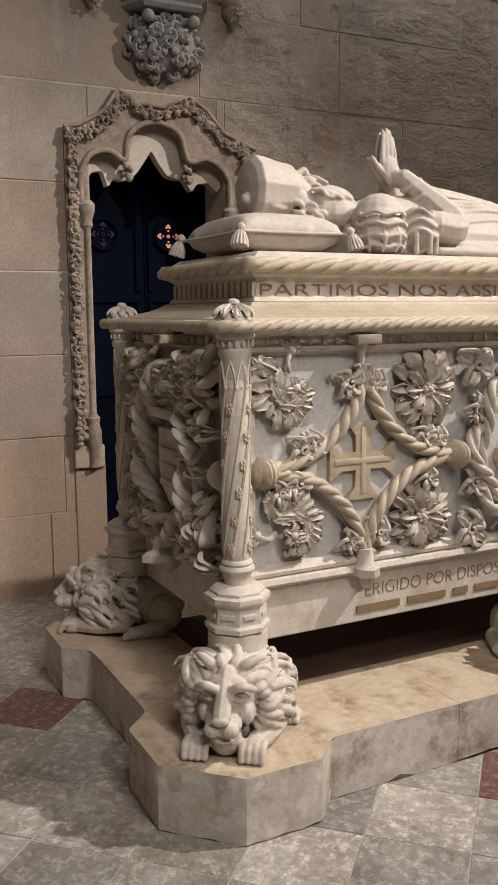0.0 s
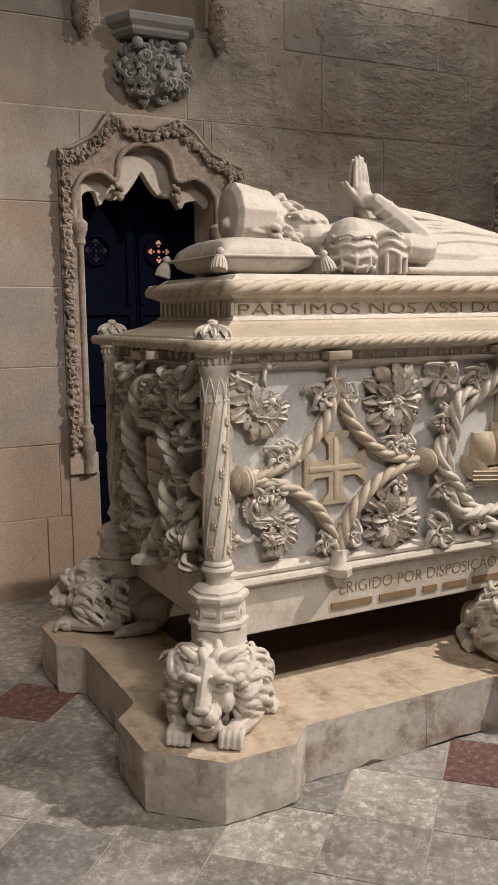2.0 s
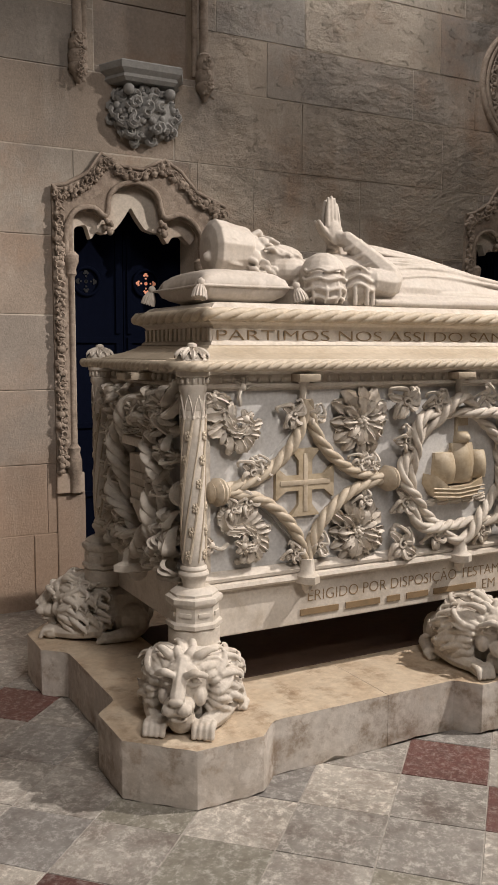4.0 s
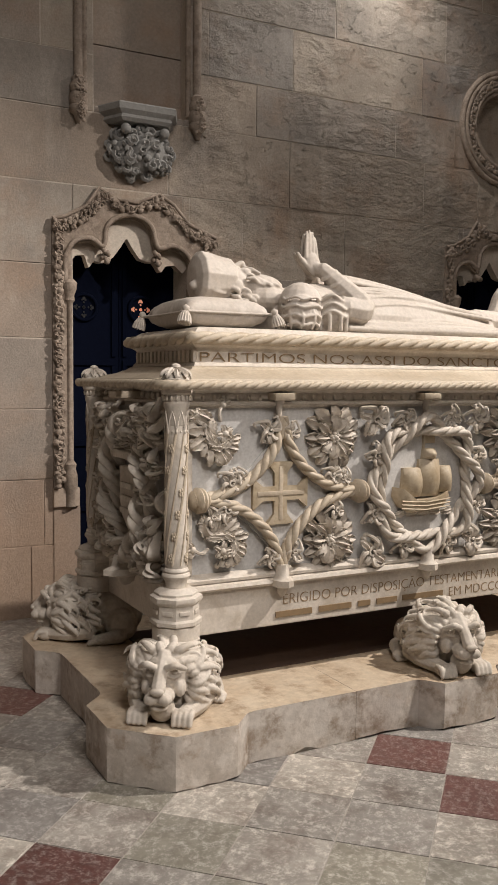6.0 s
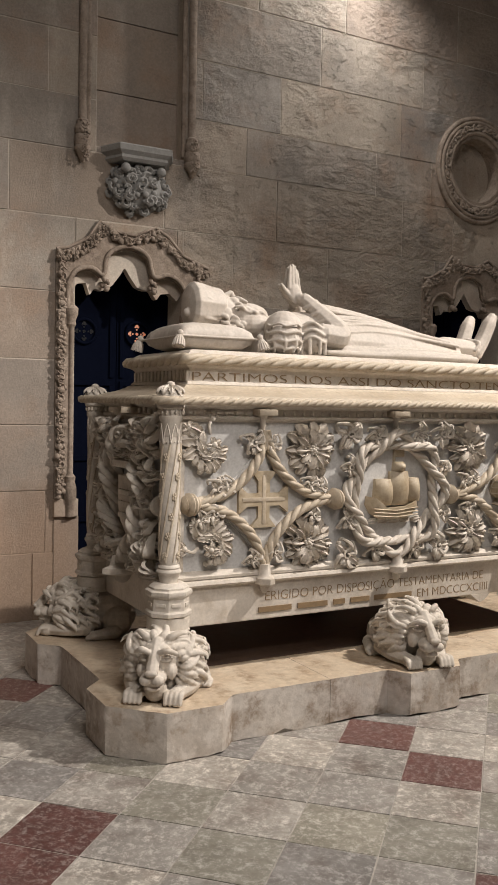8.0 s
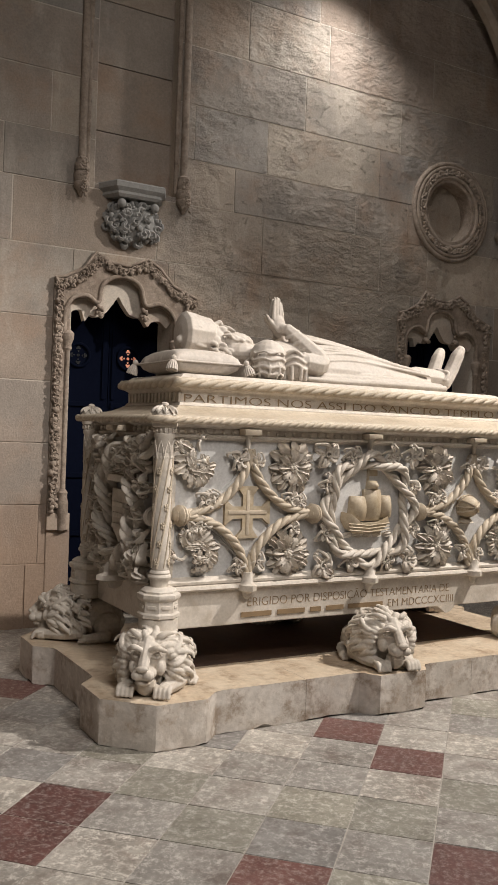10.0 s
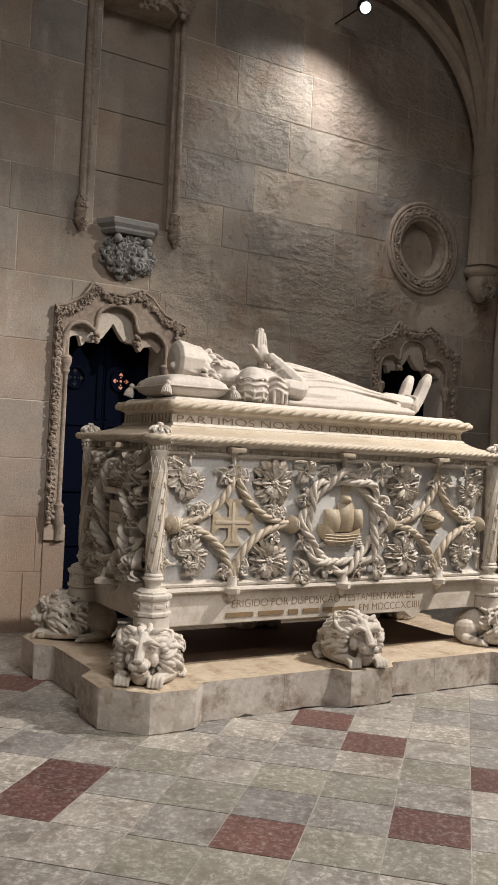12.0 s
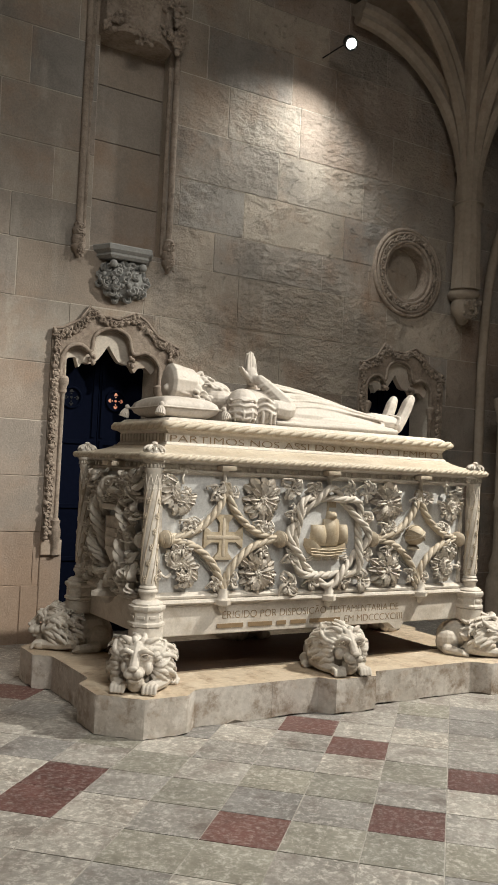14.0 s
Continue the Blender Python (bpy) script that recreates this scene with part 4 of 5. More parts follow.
def cluster(bm, u, v, r, turn, seed):
    """A small tuft of curling leaves round a bud."""
    g = random.Random(seed)
    for k in range(7):
        a = turn + k * 51 + g.uniform(-14, 14)
        c, d = math.cos(radians(a)), math.sin(radians(a))
        e, f = math.cos(radians(a + 42)), math.sin(radians(a + 42))
        if k % 2:
            leaf(bm, spin(u, v, a, 0.014), r * g.uniform(0.9, 1.2), r * 0.24, 0.8, 2.9, 2, 0.2)
        else:
            q = r * g.uniform(0.85, 1.2)
            frond(bm, [(u + 0.15 * r * c, v + 0.15 * r * d, 0.026), (u + 0.6 * q * c, v + 0.6 * q * d, 0.042), (u + q * e, v + q * f, 0.024), (u + 0.8 * q * e - 0.2 * r * f, v + 0.8 * q * f + 0.2 * r * e, 0.018)], r * 0.17, r * 0.09, r * g.choice((0.0, 0.16)))
    pts = [(u + 0.32 * r * (1 - t / 12) * math.cos(t * 0.8 + seed), v + 0.32 * r * (1 - t / 12) * math.sin(t * 0.8 + seed), 0.032 + 0.0012 * t) for t in range(11)]
    frond(bm, pts, r * 0.13, r * 0.06)
    return bm


def relief(name, build, m, material=None, label=""):
    bm = bmesh.new()
    build(bm)
    bm.transform(m)
    return part(name, bm, material or TOMB, tomb, label, smooth=50)


def knob(bm, u, v, r=0.050, long=0.06):
    """A turned knob that lies along the panel."""
    turn = pose(0, 0, 0, 0, 90, 0)
    prof = [(0.35 * r, -0.7 * long), (0.6 * r, -0.62 * long), (0.8 * r, -0.5 * long), (0.62 * r, -0.36 * long), (0.95 * r, -0.22 * long), (1.05 * r, -0.08 * long), (0.9 * r, 0.06 * long), (1.0 * r, 0.16 * long), (0.95 * r, 0.3 * long), (0.62 * r, 0.38 * long), (0.72 * r, 0.5 * long), (0.5 * r, 0.66 * long), (0.3 * r, 0.72 * long)]
    return lathe(bm, prof, 16, (u, v, 0.018), turn)


ROPE_R = 0.0235


def astroid(bm, cu, cv, hu, hv, k=0.36, sides=range(4)):
    """Four ropes that bow in towards the middle, from tip to tip."""
    tips = [(cu - hu, cv), (cu, cv + hv), (cu + hu, cv), (cu, cv - hv)]
    for n in sides:
        (a, b), (c, d) = tips[n], tips[(n + 1) % 4]
        mu, mv = (a + c) / 2, (b + d) / 2
        mid = (mu + (cu - mu) * k, mv + (cv - mv) * k)
        line = spline([(a, b, 0.02), ((a + mid[0]) / 2 + (cu - mu) * 0.10, (b + mid[1]) / 2 + (cv - mv) * 0.10, 0.026), (*mid, 0.028), ((c + mid[0]) / 2 + (cu - mu) * 0.10, (d + mid[1]) / 2 + (cv - mv) * 0.10, 0.026), (c, d, 0.02)], 10)
        rope(bm, line, ROPE_R, 2.6, 3, 0.3, 0.3, False)
    return bm


def fillet(bm, cu, cv, hu, hv):
    """The thin raised field with bowed sides behind the device."""
    pts = []
    tips = [(cu - hu, cv), (cu, cv + hv), (cu + hu, cv), (cu, cv - hv)]
    for n in range(4):
        (a, b), (c, d) = tips[n], tips[(n + 1) % 4]
        mid = ((a + c) / 2 * 0.62 + cu * 0.38, (b + d) / 2 * 0.62 + cv * 0.38)
        for t in (0, 0.25, 0.5, 0.75):
            pts.append(((1 - t) ** 2 * a + 2 * t * (1 - t) * mid[0] + t * t * c, (1 - t) ** 2 * b + 2 * t * (1 - t) * mid[1] + t * t * d))
    return prism(bm, pts[::-1], -0.004, 0.010)


def order_cross(bm, u, v, r):
    def shape(k, w):
        a, b, c = r * k, r * 0.21 * k, r * 0.66 * k
        q = [(b, b), (b, c), (b * 2.3, a * 0.94), (b * 2.3, a), (-b * 2.3, a), (-b * 2.3, a * 0.94), (-b, c), (-b, b)]
        pts = []
        for n in range(4):
            for x, y in q[:-1]:
                for _ in range(n):
                    x, y = -y, x
                pts.append((u + x, v + y))
        return prism(bm, pts, 0.0, w, 0.003)

    shape(1.0, 0.026)
    return bm


def cross_inlay(bm, u, v, r):
    for a, b in ((0.86, 0.075), (0.075, 0.86)):
        box(bm, (u - r * a, v - r * b, 0.02), (u + r * a, v + r * b, 0.0285 + 0.0006 * (a > b)), 0.003)
    return bm


def ship(bm, u, v):
    """A carrack under sail on a few waves."""
    hull = [(-0.130, -0.035), (-0.105, -0.075), (-0.06, -0.098), (0.06, -0.098), (0.10, -0.080), (0.125, -0.045), (0.12, -0.02), (0.06, -0.045), (-0.05, -0.050), (-0.085, -0.025), (-0.125, 0.0)]
    n = len(hull)
    back = [bm.verts.new((u + x, v + y, 0.0)) for x, y in hull]
    mid = [bm.verts.new((u + x * 0.98, v + y, 0.026)) for x, y in hull]
    front = [bm.verts.new((u + x * 0.80, v + y * 0.88 - 0.006, 0.046)) for x, y in hull]
    for a, b in ((back, mid), (mid, front)):
        for k in range(n):
            bm.faces.new((a[k], a[(k + 1) % n], b[(k + 1) % n], b[k]))
    bm.faces.new(front)
    for k in range(3):
        line = [(u - 0.11 + 0.22 * t / 6, v - 0.060 - 0.014 * k + 0.010 * abs(t / 3 - 1), 0.046) for t in range(7)]
        sweep(bm, line, [(0.003, 0), (0, 0.004), (-0.003, 0), (0, -0.004)], False, Vector((0, 0, 1)))
    return bm


def sail(bm, u, v, hw, hh, lean=0.0):
    grid = []
    for i in range(7):
        s = i / 6
        grid.append([bm.verts.new((u + (2 * t / 6 - 1) * hw * (0.82 + 0.18 * (1 - s)) + lean * s, v - hh + 2 * hh * s, 0.012 + 0.040 * math.sin(math.pi * (0.12 + 0.76 * t / 6)) * math.sin(math.pi * (0.15 + 0.7 * s)))) for t in range(7)])
    faces = [bm.faces.new((a[j], a[j + 1], b[j + 1], b[j])) for a, b in zip(grid, grid[1:]) for j in range(6)]
    rim = list({e for f in faces for e in f.edges if len(e.link_faces) == 1})
    for w in bmesh.ops.extrude_edge_only(bm, edges=rim)["geom"]:
        if isinstance(w, bmesh.types.BMVert):
            w.co.z = 0.0
    return bm


FR, EN = on_front() @ Matrix.Diagonal((1, 1, 1.25, 1)), on_end() @ Matrix.Diagonal((1, 1, 2.2, 1))
# the two bowed rope fields of the long side, with a cross and an armillary sphere
for cu, dev in ((0.34, "cross"), (LEN - 0.34, "sphere")):
    relief("bowed_field", lambda b: fillet(b, cu, 0.972, 0.335, 0.29), FR, PANEL)
    for n in range(4):
        relief("rope_branch", lambda b: astroid(b, cu, 0.972, 0.355, 0.315, 0.36, [n]), FR, LID, "carved rope branch of warm stone")
    if dev == "cross":
        ob = relief("cross_emblem", lambda b: order_cross(b, cu - 0.005, 0.980, 0.128), FR, OCHRE, "yellowish carved square-armed cross")
        relief("cross_fillet", lambda b: cross_inlay(b, cu - 0.005, 0.980, 0.128), FR, LID)
    else:
        relief("sphere_emblem", lambda b: ball(b, (cu - 0.03, 0.995, 0.02), 0.066, None, 20, 14), FR, OCHRE, "yellowish armillary sphere")
        for tilt in (0, 28, -30, 90):
            def band(b):
                pts = []
                for k in range(33):
                    a = 2 * math.pi * k / 32
                    p = pose(0, 0, 0, 90 if tilt != 90 else 15, 0, 0) @ Vector((0.068 * math.cos(a), 0.068 * math.sin(a), 0.0))
                    p = pose(0, 0, 0, 0, 0, tilt if tilt != 90 else 0) @ p
                    pts.append(p + Vector((cu - 0.03, 0.995, 0.02)))
                sweep(b, pts[:-1], [(0.004, 0.003), (-0.004, 0.003), (-0.004, -0.003), (0.004, -0.003)], True, Vector((0.3, 0.9, 0.2)))
            relief("sphere_band", band, FR, LID)
        relief("sphere_foot", lambda b: lathe(b, [(0.012, -0.10), (0.05, -0.09), (0.03, -0.07), (0.014, -0.055)], 12, (cu - 0.03, 0.995, 0.012), pose(0, 0, 0, -90, 0, 0)), FR, LID)

# turned knobs between the fields
for u in (-0.028, 0.725, LEN - 0.725, LEN + 0.028):
    relief("turned_knob", lambda b: knob(b, u, 0.968), FR, LID)
# rosettes
for n, (u, v) in enumerate(((0.592, 1.200), (0.575, 0.770), (1.55, 1.205), (1.565, 0.772))):
    rosette(u, v, 0.120, n, FR)
# acanthus sprays in the corners of the panel
for n, (u, v, t, f) in enumerate(((0.060, 1.215, 110, 1), (0.075, 0.775, 150, -1), (LEN - 0.075, 1.205, 70, -1), (LEN - 0.09, 0.775, 30, 1))):
    scroll(u, v, 0.118, t, f, n + 3, FR)
# leaf tufts on and beside the ropes
TUFTS = [(0.277, 1.235, 0.042), (0.375, 1.225, 0.034), (0.285, 0.715, 0.034), (0.395, 0.735, 0.036), (0.105, 1.030, 0.040), (0.155, 1.045, 0.030), (0.09, 0.925, 0.036), (0.58, 1.045, 0.034), (0.635, 1.035, 0.032), (0.60, 0.895, 0.034), (0.025, 0.900, 0.03)]
for n, (u, v, r) in enumerate(TUFTS):
    relief("leaf_tuft", lambda b: cluster(b, u, v, r * 1.45, n * 23, n + 20), FR)
    relief("leaf_tuft", lambda b: cluster(b, LEN - u, v, r * 1.45, n * 31, n + 50), FR)

# the round device: knotted branches about a ship
MED = (1.078, 0.985)


def branch_loop(bm, phase, hu, hv):
    pts = []
    for k in range(97):
        a = 2 * math.pi * k / 96
        q = 1 + 0.12 * math.cos(4 * a + phase) + 0.035 * math.cos(8 * a)
        pts.append((MED[0] + hu * q * math.cos(a), MED[1] + hv * q * math.sin(a), 0.028 + 0.014 * math.sin(4 * a + phase + 0.8)))
    return rope(bm, pts, 0.0235, 2.8, 3, 0.36, 0.3, True)


relief("medallion_ground", lambda b: prism(b, [(MED[0] + 0.235 * math.cos(k * math.pi / 16), MED[1] + 0.235 * math.sin(k * math.pi / 16)) for k in range(32)], -0.004, 0.006), FR, PANEL)
relief("knotted_branch", lambda b: branch_loop(b, 0.0, 0.262, 0.258), FR, TOMB, "smooth knotted branch bent to a ring")
relief("knotted_branch", lambda b: branch_loop(b, math.pi, 0.262, 0.258), FR, TOMB, "smooth knotted branch bent to a ring")
SHIP = FR @ pose(MED[0], MED[1], 0) @ Matrix.Diagonal((1.22, 1.18, 1.0, 1)) @ pose(-MED[0], -MED[1], 0)
relief("ship_hull", lambda b: ship(b, MED[0] - 0.01, MED[1] - 0.01), SHIP, OCHRE, "yellowish carved ship's hull")
for u, v, hw, hh in ((-0.055, 0.005, 0.05, 0.055), (0.02, 0.02, 0.055, 0.07), (0.09, 0.012, 0.038, 0.05), (0.02, 0.11, 0.03, 0.02)):
    relief("ship_sail", lambda b: sail(b, MED[0] + u, MED[1] + v, hw, hh), SHIP, OCHRE, "bellied carved sail")
relief("ship_mast", lambda b: box(b, (MED[0] - 0.004, MED[1] - 0.05, 0.0), (MED[0] + 0.004, MED[1] + 0.19, 0.016), 0.002), SHIP, OCHRE)
relief("ship_flag", lambda b: box(b, (MED[0] + 0.002, MED[1] + 0.15, 0.004), (MED[0] + 0.052, MED[1] + 0.19, 0.012), 0.002), SHIP, OCHRE)
for k in range(5):
    relief("carved_wave", lambda b: leaf(b, spin(MED[0] - 0.13 + 0.055 * k, MED[1] - 0.118, 10), 0.06, 0.012, 0.6, 2.6, 2), SHIP)
for n, (du, dv, r) in enumerate(((-0.285, 0.285, 0.056), (0.285, 0.285, 0.050), (-0.29, -0.285, 0.056), (0.27, -0.275, 0.056), (-0.12, 0.285, 0.042), (0.14, 0.29, 0.040), (-0.12, -0.275, 0.042), (0.13, -0.28, 0.040), (-0.275, 0.13, 0.040), (-0.28, -0.12, 0.042), (0.30, 0.12, 0.036), (0.30, -0.11, 0.038))):
    relief("leaf_tuft", lambda b: cluster(b, MED[0] + du, MED[1] + dv, r * 1.4, n * 37, n + 80), FR)

# upright strips that frame the panel, brackets over and under the fields
for u in (-0.064, LEN + 0.064):
    relief("panel_strip", lambda b: box(b, (u - 0.012, 0.674, -0.004), (u + 0.012, 1.326, 0.014), 0.004), FR)
for u in (0.326, MID, LEN - 0.326):
    relief("bracket_cap", lambda b: box(b, (u - 0.046, 1.357, 0.0), (u + 0.046, 1.386, 0.062), 0.004), FR, LID)
    relief("bracket_stem", lambda b: lathe(b, [(0.008, 1.29), (0.010, 1.30), (0.014, 1.335), (0.024, 1.357)], 8, (u, 0.0, 0.02), pose(0, 0, 0, -90, 0, 0) @ pose(0, 0, 0)), FR)
    relief("bracket_foot", lambda b: lathe(b, [(0.006, 0.555), (0.016, 0.568), (0.020, 0.59), (0.046, 0.602), (0.046, 0.628), (0.03, 0.64), (0.024, 0.69)], 8, (u + 0.012, 0.0, 0.034), pose(0, 0, 0, -90, 0, 0)), FR)
relief("pendant_tab", lambda b: prism(b, [(1.60, 0.432), (1.665, 0.388), (1.70, 0.40), (1.735, 0.432)], -0.06, 0.0145), FR)

# the end: a crowned shield within bent branches
EM = (0.0, 0.975)


def end_loop(bm, phase, hu, hv):
    pts = []
    for k in range(73):
        a = 2 * math.pi * k / 72
        q = 1 + 0.14 * math.cos(4 * a + phase)
        pts.append((EM[0] + hu * q * math.cos(a), EM[1] + hv * q * math.sin(a), 0.030 + 0.014 * math.sin(4 * a + phase)))
    return rope(bm, pts, 0.0195, 3.2, 3, 0.36, 0.3, True)


relief("knotted_branch", lambda b: end_loop(b, 0.0, 0.215, 0.275), EN)
relief("knotted_branch", lambda b: end_loop(b, math.pi, 0.205, 0.265), EN)


def shield(bm, k, w):
    pts = [(-0.105, 0.085), (0.105, 0.085), (0.105, -0.06), (0.075, -0.13), (0.0, -0.185), (-0.075, -0.13), (-0.105, -0.06)]
    return prism(bm, [(EM[0] + x * k, EM[1] + y * k) for x, y in pts][::-1], 0.0, w, 0.004)


relief("shield", lambda b: shield(b, 1.0, 0.03), EN, TOMB, "carved heraldic shield")
for n, (u, v, t, f) in enumerate(((-0.29, 1.235, 60, -1), (0.28, 1.235, 120, 1), (-0.29, 0.735, -60, 1), (0.28, 0.735, -120, -1))):
    scroll(u, v, 0.075, t, f, n + 30, EN)
for k in range(3):
    relief("shield_band", lambda b: box(b, (-0.07, 0.86 + 0.055 * k, 0.028), (0.07, 0.885 + 0.055 * k, 0.036), 0.003), EN)
relief("shield_crown", lambda b: [box(b, (-0.10, 1.10, 0.0), (0.10, 1.135, 0.045), 0.004)] + [cluster(b, x, 1.165, 0.036, x * 900, int(90 + x * 100)) for x in (-0.075, 0.0, 0.075)], EN)
for n, (u, v, r) in enumerate(((-0.30, 1.27, 0.055), (0.30, 1.27, 0.062), (-0.31, 0.72, 0.055), (0.30, 0.71, 0.065), (-0.12, 1.275, 0.042), (0.13, 1.28, 0.042), (-0.30, 1.12, 0.045), (0.30, 1.10, 0.045), (-0.30, 0.84, 0.04), (0.29, 0.83, 0.045), (-0.1, 0.69, 0.045), (0.13, 0.69, 0.045), (-0.20, 1.20, 0.045), (0.21, 1.19, 0.05), (-0.22, 0.98, 0.04), (0.22, 0.98, 0.045), (-0.19, 0.76, 0.05), (0.20, 0.76, 0.05), (0.0, 1.23, 0.045), (-0.33, 0.98, 0.04))):
    relief("leaf_tuft", lambda b: cluster(b, u, v, r * 1.55, n * 29, n + 120), EN)
for u in (-0.40, 0.36):
    relief("turned_knob", lambda b: knob(b, u, 0.955, 0.050, 0.07), on_end() @ Matrix.Diagonal((1, 1, 1.25, 1)))
relief("bracket_cap", lambda b: box(b, (-0.046, 1.357, 0.0), (0.046, 1.386, 0.062), 0.004), EN, LID)
relief("bracket_foot", lambda b: lathe(b, [(0.006, 0.555), (0.016, 0.568), (0.020, 0.59), (0.046, 0.602), (0.046, 0.628), (0.03, 0.64), (0.024, 0.69)], 8, (0.0, 0.0, 0.034), pose(0, 0, 0, -90, 0, 0)), EN)
# chips cut upright into the letter band of the end
bm = bmesh.new()
for k in range(30):
    u = -0.32 + 0.64 * k / 29
    box(bm, (u - 0.006, 1.507, -0.005), (u + 0.006, 1.556, 0.009 + 0.004 * (k % 2)), 0.002)
bm.transform(on_end(-0.018))
part("reeded_band", bm, TOMB, tomb)["kind"] = "stuff"


# ---- corner columns ----
def corner_column():
    col = new("corner_column")
    col.parent = tomb
    bm = bmesh.new()
    prof = [(0.058, 0.715)] + [(0.062, 0.73 + 0.53 * k / 20) for k in range(21)] + [(0.060, 1.275)]
    part("shaft", lathe(bm, prof, 24), TOMB, col, smooth=40)
    for k in range(8):
        bm, pts = bmesh.new(), []
        for t in range(25):
            a = k * math.pi / 4 + 1.9 * t / 24
            r = 0.0635
            pts.append((r * math.cos(a), r * math.sin(a), 0.735 + 0.50 * t / 24))
        w = 0.0085 if k % 2 else 0.005
        sweep(bm, pts, [(w * math.cos(q * math.pi / 3), w * math.sin(q * math.pi / 3)) for q in range(6)], False)
        part("spiral_band", bm, LID, col, smooth=50)
    bm = bmesh.new()
    for k in range(4):
        for t in range(6):
            a, z = k * math.pi / 2 + 0.55 + 1.9 * (t + 0.4) / 6, 0.745 + 0.50 * (t + 0.2) / 6
            m = pose(0, 0, z, 0, 0, math.degrees(a)) @ pose(0.063, 0, 0)
            for q in range(5):
                b = q * 2 * math.pi / 5
                ball(bm, m @ Vector((0.002, 0.0115 * math.cos(b), 0.0115 * math.sin(b))), 0.0088, None, 6, 5)
            ball(bm, m @ Vector((0.008, 0, 0)), 0.006, None, 6, 5)
    part("floret", bm, LID, col, smooth=60)["kind"] = "stuff"
    bm = bmesh.new()
    lathe(bm, [(0.058, 1.262), (0.066, 1.27), (0.066, 1.325), (0.075, 1.335), (0.076, 1.350), (0.07, 1.356), (0.072, 1.378), (0.088, 1.386), (0.092, 1.404), (0.085, 1.420), (0.06, 1.428)], 24)
    for k in range(8):
        # interlaced pointed arches
        for s in (-1, 1):
            pts = [((0.067) * math.cos(k * math.pi / 4 + s * 0.36 * (1 - (q / 6) ** 2)), 0.067 * math.sin(k * math.pi / 4 + s * 0.36 * (1 - (q / 6) ** 2)), 1.235 + 0.085 * q / 6) for q in range(7)]
            sweep(bm, pts, [(0.0045, 0), (0, 0.0045), (-0.0045, 0), (0, -0.0045)], False)
    for k in range(16):
        a = k * math.pi / 8
        ball(bm, (0.078 * math.cos(a), 0.078 * math.sin(a), 1.369), (0.008, 0.008, 0.012), None, 6, 5)
        ball(bm, (0.066 * math.cos(a), 0.066 * math.sin(a), 1.243), 0.0085 if k % 2 else 0.004, None, 6, 5)
    part("capital", bm, TOMB, col, "capital of interlaced pointed arches", smooth=45)
    bm = bmesh.new()
    lathe(bm, [(0.060, 0.640), (0.062, 0.660), (0.068, 0.676), (0.079, 0.684), (0.083, 0.692), (0.079, 0.700), (0.069, 0.704), (0.073, 0.711), (0.068, 0.719), (0.058, 0.724)], 24)
    part("base", bm, TOMB, col, smooth=45)
    bm = bmesh.new()
    lathe(bm, [(0.098, 0.428), (0.102, 0.432), (0.102, 0.502), (0.097, 0.506)], 24)
    part("drum", bm, TOMB, col, smooth=40)
    bm = bmesh.new()
    oct_ = [(0.100, 0.506), (0.112, 0.512), (0.112, 0.526), (0.101, 0.534), (0.099, 0.585), (0.108, 0.592), (0.114, 0.604), (0.112, 0.616), (0.095, 0.622), (0.095, 0.630), (0.082, 0.640), (0.070, 0.646)]
    lathe(bm, oct_, 8, (0, 0, 0), pose(0, 0, 0, 0, 0, 22.5))
    part("pedestal", bm, TOMB, col, smooth=35)
    for k in range(8):
        bm = bmesh.new()
        box(bm, (-0.002, -0.024, -0.008), (0.007, 0.024, 0.008), 0.003)
        bm.transform(pose(0, 0, 0.56, 0, 0, 45 * k) @ pose(0.0915, 0, 0))
        part("pedestal_panel", bm, TOMB, col, smooth=35)
    for ob in col.children:
        k = 0.90 if ob.name.startswith(("pedestal", "drum")) else 0.66
        ob.data.transform(Matrix.Diagonal((k, k, 1, 1)))
    return col


COL = 0.134
first = corner_column()
first.location = (-COL, -COL, 0)
for x, y in ((LEN + COL, -COL), (-COL, DEEP + COL), (LEN + COL, DEEP + COL)):
    copy_thing(first, pose(x, y, 0, 0, 0, 90 * (x > 0) - 90 * (y > 0)))


def finial():
    bm = bmesh.new()
    lathe(bm, [(0.056, 0.0), (0.058, 0.006), (0.052, 0.013), (0.046, 0.025), (0.033, 0.036), (0.015, 0.041), (0.012, 0.046), (0.018, 0.052), (0.017, 0.061), (0.006, 0.066)], 16)
    knob_ = part("finial", bm, TOMB, tomb, "leaf-crowned knob", smooth=50)
    for k in range(10):
        bm = bmesh.new()
        leaf(bm, pose(0, 0, 0.043, 0, 0, 36 * k) @ pose(0.012, 0, 0), 0.062, 0.014, -0.12, 2.0, 2, 0.35)
        part("leaf", bm, TOMB, knob_, smooth=50)
    return knob_


one = finial()
one.location = (-0.140, -0.140, 1.432)
for x, y in ((LEN + 0.140, -0.140), (-0.140, DEEP + 0.140), (LEN + 0.140, DEEP + 0.140)):
    copy_thing(one, pose(x, y, 1.432))


